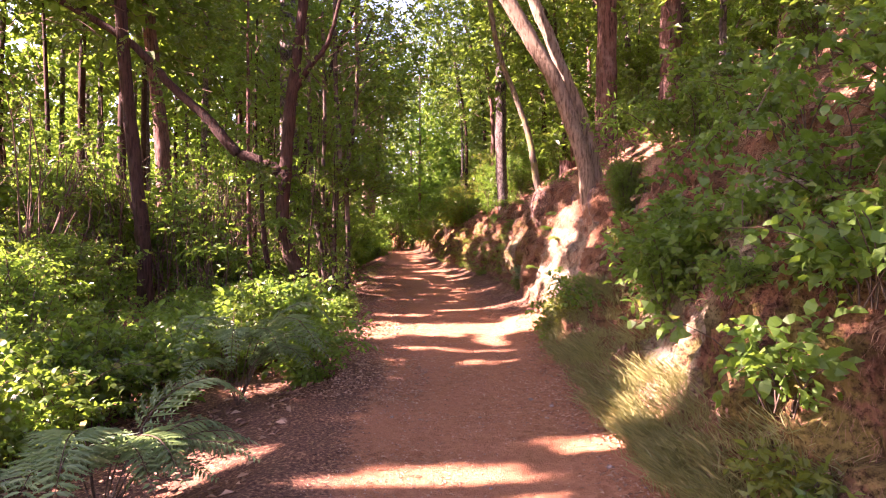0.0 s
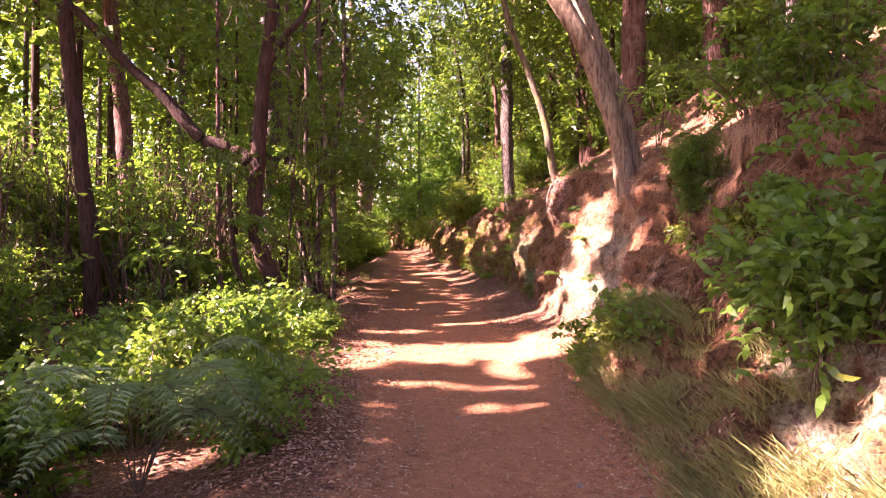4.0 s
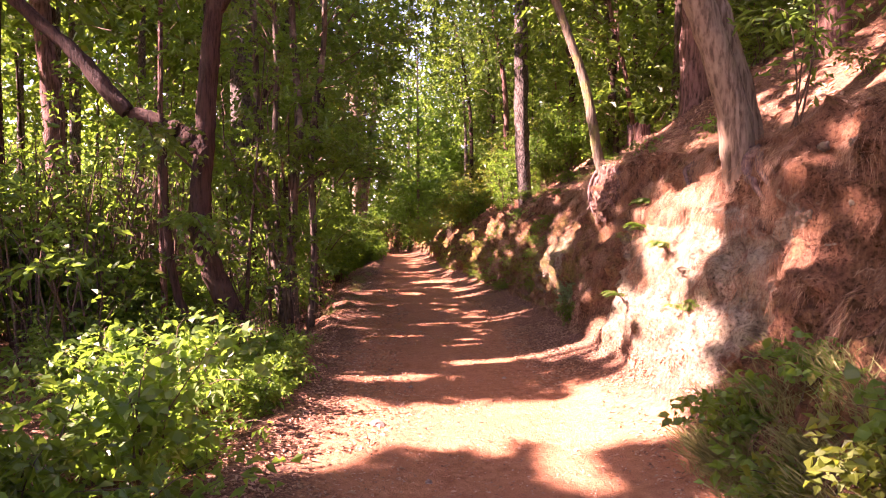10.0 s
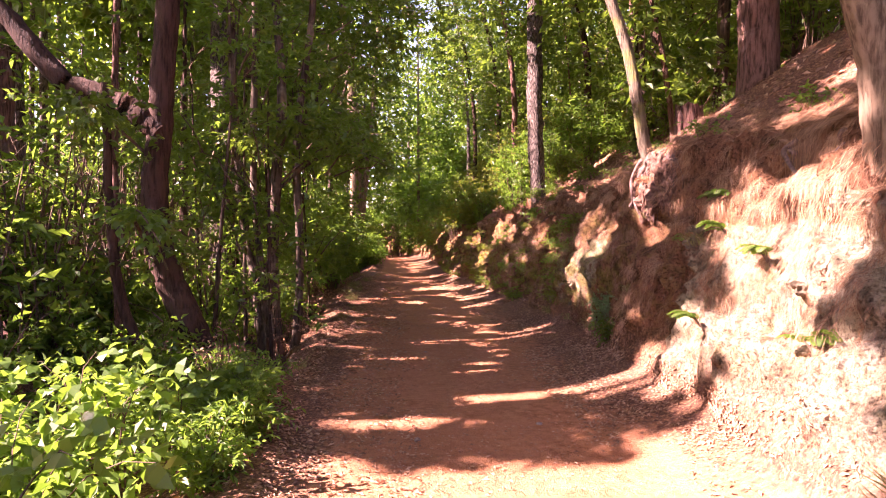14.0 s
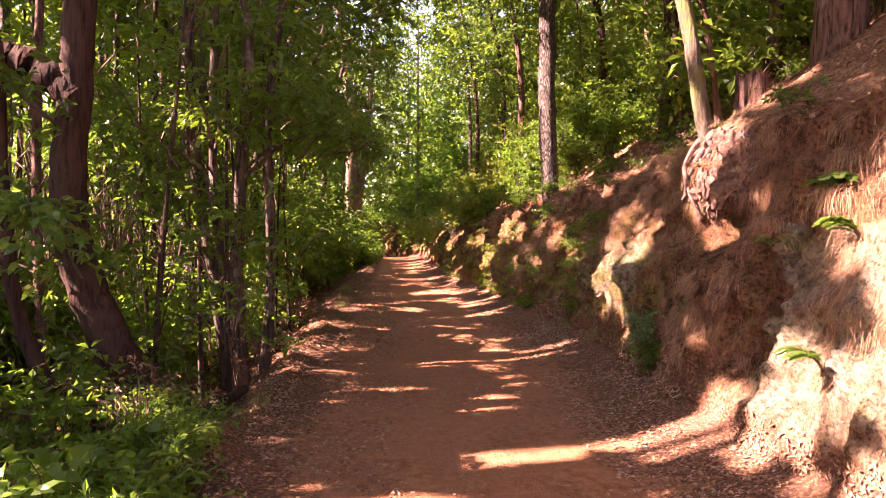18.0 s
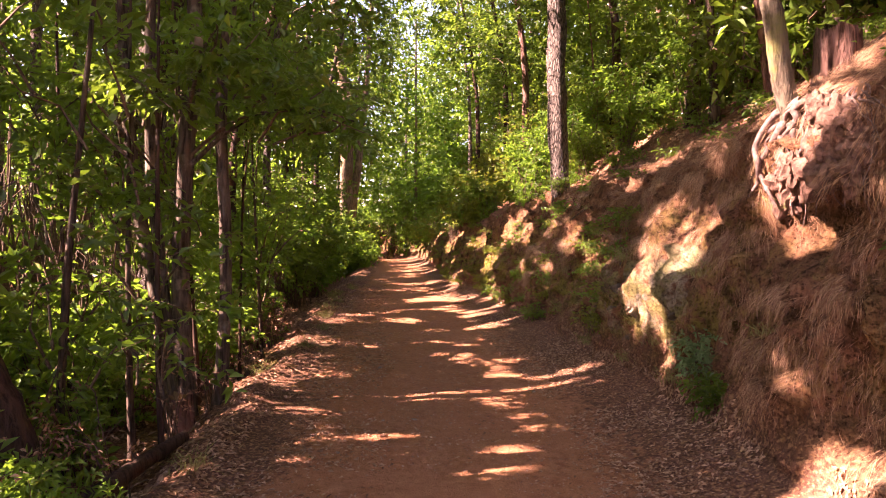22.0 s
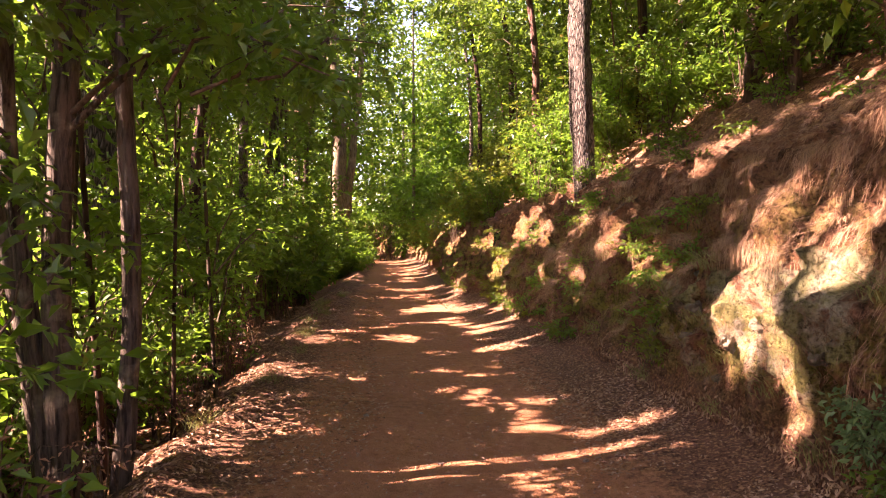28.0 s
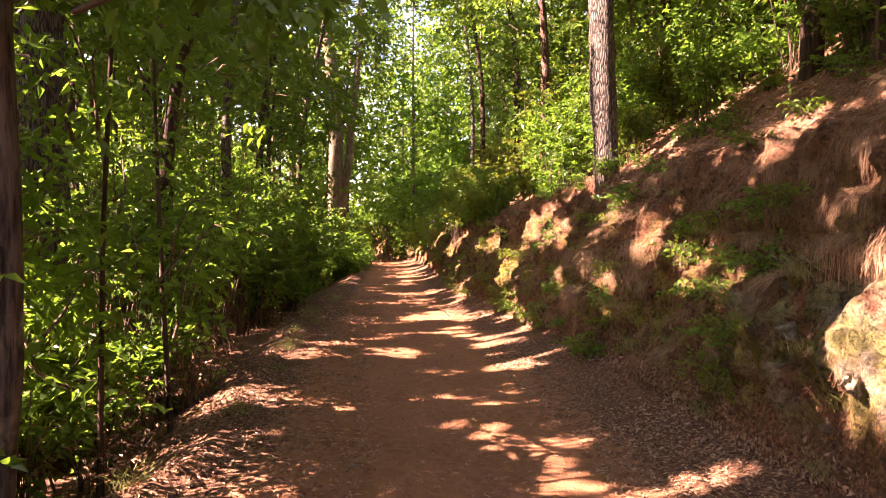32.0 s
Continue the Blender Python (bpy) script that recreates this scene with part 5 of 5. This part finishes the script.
litter("hanging_straw", "mats of pine straw hanging over the bank's lip", 26000, 9, 24, 1.6, 2.06, NEEDLE, 0.13, 0.0034, 0.9, 0.015)
litter("dry_leaves", "brown dry leaves on the slope", 8000, 3, 30, 2.0, 7.0, DRY, 0.09, 0.04, 0.1, 0.012, 1.3)


def straw_locks(label, locks, y0, y1, c0, c1, strands, length, seed):
    """Locks of pine straw combed down the bank, each rooted in one spot."""
    r = np.random.default_rng(seed)
    y, c = r.uniform(y0, y1, locks), r.uniform(c0, c1, locks)
    keep = vnoise(y * 1.3, c * 4, 0, seed) > -0.25
    x, z = land(y, c)
    bare = ((y > 10.2) & (y < 12.9) & (z < 1.75) & (vnoise(y * 2.5, z * 2.5, 0, 7) > -0.1)) | ((y > 15) & (y < 17.6) & (z < 1.3) & (vnoise(y * 2.5, z * 2.5, 0, 8) > -0.2)) | ((np.abs(y - 14.1) < 0.45) & (z > 1.3) & (z < 2.3))
    y, c, x, z = (q[keep & ~bare] for q in (y, c, x, z))
    x2, z2 = land(y, c + 0.06)
    up = unit(np.stack([x2 - x, 0 * x, z2 - z], 1))
    out = np.stack([-up[:, 2], 0 * x, up[:, 0]], 1)
    n = len(y)
    size = length * r.uniform(0.5, 1.3, n)
    side = r.normal(0, 0.5, n)
    i = np.repeat(np.arange(n), strands)
    m = len(i)
    p0 = np.stack([x, y, z], 1)[i] + up[i] * r.uniform(-0.05, 0.05, (m, 1)) + np.array([0, 1.0, 0]) * r.normal(0, 0.045, (m, 1)) + out[i] * 0.008
    s = (size[i] * r.uniform(0.5, 1.1, m))[:, None]
    p1 = p0 - up[i] * s * 0.5 + out[i] * s * r.uniform(0.06, 0.28, (m, 1)) + np.array([0, 1.0, 0]) * (side[i][:, None] * s * 0.25 + r.normal(0, 0.02, (m, 1)))
    p2 = p1 - up[i] * s * 0.45 - np.array([0, 0, 0.16]) * s - out[i] * s * r.uniform(0, 0.12, (m, 1)) + np.array([0, 1.0, 0]) * (side[i][:, None] * s * 0.2 + r.normal(0, 0.02, (m, 1)))
    chunks = [leaf_arrays(a, b - a, out[i] + r.normal(0, 0.3, (m, 3)), np.linalg.norm(b - a, axis=1) * 1.06, 0.0044, 0) for a, b in ((p0, p1), (p1, p2))]
    v, f = joined(chunks)
    return tagged(new("straw_locks", raw_mesh("straw_locks", v, f, CLUMP, False)), label, "pine straw", kind="stuff")


straw_locks("rust-brown pine straw combed down the shaded bank", 1000, 2.5, 10.6, 1.45, 2.6, 22, 0.2, 41)
straw_locks("rust-brown pine straw hanging on the bank below the pines", 1900, 10.3, 16, 1.2, 2.9, 24, 0.22, 42)
straw_locks("rust-brown pine straw hanging over mossy rock", 1700, 16, 25, 1.2, 2.7, 22, 0.24, 43)


def straw_clump(at, radius, drop, n, seed):
    """A cap of pine straw combed downhill over a bulge of the bank."""
    r = np.random.default_rng(seed)
    side = r.normal(0, 1, n)
    p0 = np.stack([r.uniform(-0.02, 0.1, n), side * radius * 0.45, r.uniform(-0.04, 0.04, n)], 1)
    out = radius * r.uniform(0.15, 0.75, n)
    fall = drop * r.uniform(0.35, 1.1, n)
    p1 = p0 + np.stack([-out, side * radius * 0.3 + r.normal(0, 0.02, n), -0.2 * fall], 1)
    p2 = p1 + np.stack([-0.18 * out + r.normal(0, 0.015, n), r.normal(0, 0.035, n) + side * 0.02, -fall], 1)
    v1, f1 = leaf_arrays(p0, p1 - p0, np.tile([-0.5, 0, 1.0], (n, 1)), np.linalg.norm(p1 - p0, axis=1) * 1.1, 0.0045, 0)
    v2, f2 = leaf_arrays(p1, p2 - p1, np.tile([-1.0, 0, 0.2], (n, 1)) + r.normal(0, 0.3, (n, 3)), np.linalg.norm(p2 - p1, axis=1), 0.0045, 0)
    v, f = joined([(v1, f1), (v2, f2)])
    ob = new("straw_clump", raw_mesh("straw_clump", v, f, CLUMP, False))
    ob.location = at
    return tagged(ob, "clump of rust-brown pine straw hanging on the bank", "pine straw", "straw clumps", "stuff")


for k in range(110):
    y = rng.uniform(10.8, 24)
    at = on_bank(y, rng.uniform(1.35, 2.08))
    if (13.5 < y < 14.7 and at[2] < 2.3) or (15.0 < y < 18 and at[2] < 1.5) or (11 < y < 13 and at[2] < 1.3):
        continue
    straw_clump(at, rng.uniform(0.12, 0.26), rng.uniform(0.12, 0.3), 260, 900 + k)
for k in range(26):
    y = rng.uniform(3, 10.5)
    straw_clump(on_bank(y, rng.uniform(1.85 if y < 6.5 else 1.6, 2.1)), rng.uniform(0.12, 0.25), rng.uniform(0.15, 0.3), 260, 1100 + k)


# ---- stones, rocks, roots and dead wood ----
def stone(name, label, at, size, mat, group, sub=2):
    SEED[0] += 1
    r = np.random.default_rng(SEED[0])
    bm = bmesh.new()
    bmesh.ops.create_icosphere(bm, subdivisions=sub, radius=1)
    s = np.array(size) * r.uniform(0.8, 1.2, 3)
    for w in bm.verts:
        k = 1 + 0.6 * noise.noise(w.co * 1.4 + Vector((SEED[0], 0, 0))) + 0.28 * noise.noise(w.co * 3.2 + Vector((0, SEED[0], 0)))
        w.co = Vector((w.co.x * s[0] * k, w.co.y * s[1] * k, w.co.z * s[2] * k))
    me = bpy.data.meshes.new(name)
    bm.to_mesh(me)
    bm.free()
    me.materials.append(mat)
    ob = new(name, me)
    ob.location = at
    ob.rotation_euler = (r.uniform(-0.3, 0.3), r.uniform(-0.3, 0.3), r.uniform(0, 6))
    return tagged(ob, label, "stone", group)


stone("stone", "small dark stone lying on the trail", (-0.27, 10.4, -0.01), (0.06, 0.05, 0.04), STONE, "trail stones")
for k in range(46):
    y = rng.uniform(2.5, 24)
    c = rng.uniform(0.03, 0.97)
    s = rng.uniform(0.012, 0.03)
    stone("pebble", "small reddish-brown pebble on the trail", on_bank(y, c), (s, s, s * 0.7), STONE, "pebbles", 1)
for k in range(74):
    if k < 38:
        y, c = rng.uniform(10.3, 13.0), rng.uniform(1.5, 1.85)
    elif k < 50:
        y, c = rng.uniform(7.6, 9.4), rng.uniform(1.6, 1.95)
    elif k < 62:
        y, c = rng.uniform(15.2, 18.2), rng.uniform(1.15, 1.75)
    else:
        y, c = rng.uniform(10.4, 12.6), rng.uniform(1.05, 1.5)
    s = rng.uniform(0.025, 0.085) if k < 62 else rng.uniform(0.015, 0.04)
    stone("rock", "pale lichened rock sticking out of the earth bank", on_bank(y, c) + [0.5 * s, 0, -0.1 * s], (s * 0.7, s * 1.3, s * 0.8), ROCK, "bank rocks", 3)


def roots(label, at, n, spread, length, seed, thick=0.02, mat=ROOT):
    """Bare roots: thick ones kinking down from the trunk, fine ones between them."""
    r = np.random.default_rng(seed)
    at = np.array(at)
    top = base_empty("exposed_roots", at, label, "roots")
    for k in range(n):
        big = k < n // 3
        y = r.uniform(-spread, spread)
        s = r.uniform(0.45, 1)
        pts = [np.array([0.08, y * 0.75 + r.normal(0, 0.05), r.uniform(-0.1, 0.1)])]
        step = np.array([-0.09 if big else -0.05, r.normal(0, 0.12), -0.08])
        for q in range(5):
            pts.append(pts[-1] + step * s)
            step = np.array([r.uniform(-0.05, 0.06), y * 0.12 + r.normal(0, 0.09), -length * 0.22 * r.uniform(0.4, 1.3)])
        ln = spline(pts, 5)
        r0 = thick * r.uniform(0.8, 1.6) if big else thick * r.uniform(0.25, 0.6)
        v, f = tube_arrays(ln, np.linspace(r0, r0 * 0.25, len(ln)), 7, 0.3, k)
        part("root", raw_mesh("root", v, f, mat), top)
    return top


roots("twisted purplish roots hanging from an undercut root mass", (2.78, 14.0, 2.45), 60, 0.55, 0.8, 3, 0.0135)
roots("thick knotted pink roots of the undercut tree", (2.78, 14.1, 2.5), 18, 0.45, 0.7, 13, 0.026)
roots("bare roots of the leaning pine gripping the bank", (2.92, 10.6, 2.25), 18, 0.7, 0.6, 5, 0.045)
roots("thin bare roots showing at the bank's lip", (2.95, 12.1, 2.25), 10, 0.6, 0.5, 6, 0.02)


def root_mass(label, at, seed):
    """Clods of earth and gnarled wood held by an undercut root plate."""
    r = np.random.default_rng(seed)
    top = base_empty("root_mass", at, label, "roots")
    for k in range(24):
        bm = bmesh.new()
        bmesh.ops.create_icosphere(bm, subdivisions=3, radius=1)
        size = r.uniform(0.05, 0.12)
        shift = Vector((r.uniform(-0.05, 0.12), r.uniform(-0.55, 0.5), r.uniform(-0.5, 0.08)))
        for w in bm.verts:
            q = w.co.copy()
            q *= 1 + 0.7 * noise.noise(q * 1.6 + Vector((k * 3.1, 0, 0))) + 0.4 * noise.noise(q * 4.1 + Vector((0, k * 2.3, 0)))
            w.co = Vector((q.x * size * 0.8, q.y * size, q.z * size * 1.35)) + shift
        me = bpy.data.meshes.new("clod")
        bm.to_mesh(me)
        bm.free()
        me.materials.append(CLOD)
        part("clod", me, top)
    return top


root_mass("lumpy purplish clods of an undercut root plate", (2.75, 13.98, 2.36), 8)


def stump(label, at, r, h, bark, seed, group="stumps"):
    q = np.random.default_rng(seed)
    at = np.array(at, float)
    top = base_empty("stump", at, label, "stump", group)
    ln = np.array([[0, 0, z] for z in np.linspace(-0.15, h, 7)])
    v, f = tube_arrays(ln, np.full(7, r), 14, 0.2, seed, 0.4)
    v[-14:, 2] += q.uniform(-0.25, 0.15, 14) * h * 0.5
    part("bark", raw_mesh("bark", v, f, bark), top)
    ring = v[-14:] * [0.97, 0.97, 1] - [0, 0, 0.012]
    cap = np.concatenate([ring, [[0, 0, h * 0.9]]])
    part("cut_face", raw_mesh("cut_face", cap, [[k, (k + 1) % 14, 14] for k in range(14)], WOOD), top, "weathered orange-brown wood")
    return top


stump("broken reddish stump on the slope", at_ground(3.6, 15.0), 0.16, 0.5, RED, 1)
stump("sawn stub beside the slender tree", at_ground(-1.98, 15.8), 0.11, 0.38, RED, 2)
stump("small dark stump on the bank's edge", at_ground(2.3, 27.6), 0.1, 0.35, DARK, 3)


def log(label, a, b, r, bark, group="fallen logs"):
    a, b = np.array(a, float), np.array(b, float)
    SEED[0] += 1
    q = np.random.default_rng(SEED[0])
    ln = spline([a, (a + b) / 2 + q.normal(0, 0.04, 3), b], 7)
    v, f = tube_arrays(local(ln, a), np.linspace(r, r * 0.6, len(ln)), 10, 0.15, SEED[0])
    ob = new("fallen_branch", raw_mesh("fallen_branch", v, f, bark))
    ob.location = a
    return tagged(ob, label, "log", group)


log("dark fallen log along the trail edge", at_ground(-1.75, 13.3, -0.05), at_ground(-1.75, 15.2, -0.05), 0.08, DARK)
log("short dark log lying on the bank", on_bank(7.4, 2.06), on_bank(7.9, 2.2), 0.06, DARK)
for k in range(14):
    y = rng.uniform(6, 24)
    e = rng.uniform(2.1, 4.5)
    log("thin dead branch lying on the slope", on_bank(y, e), on_bank(y + rng.uniform(-0.7, 0.7), e + rng.uniform(-0.5, 0.5)), rng.uniform(0.008, 0.02), TWIG, "dead branches")
for k in range(12):
    y = rng.uniform(9, 20)
    x = float(trail_left(y)) - rng.uniform(0.3, 1.2)
    log("thin dead branch at the trail edge", at_ground(x, y), at_ground(x + rng.uniform(-0.4, 0.3), y + rng.uniform(-0.6, 0.6), -0.1), rng.uniform(0.006, 0.014), TWIG, "dead branches")

# tall crowns above the wood, mostly out of view, added to shade the slope
for k, (x, y) in enumerate(scatter(26, -17, -8, -8, 56, 2.4, [])):
    z = ground_z(x, y) - 0.1
    h = rng.uniform(19, 25)
    tree("tall_shade_pine", "very tall pine whose high crown is added to shade the slope", [(x, y, z), (x, y, z + 8), (x + 0.3, y, z + h)], 0.16, 0.07, (DARK, PINE)[k % 2], LEAF_DARK, [((x, y, z + h * 0.84), (3.2, 3.2, 4.0), 200)], L=0.6, W=0.34, sides=8, group="tall canopy pines", per=6)
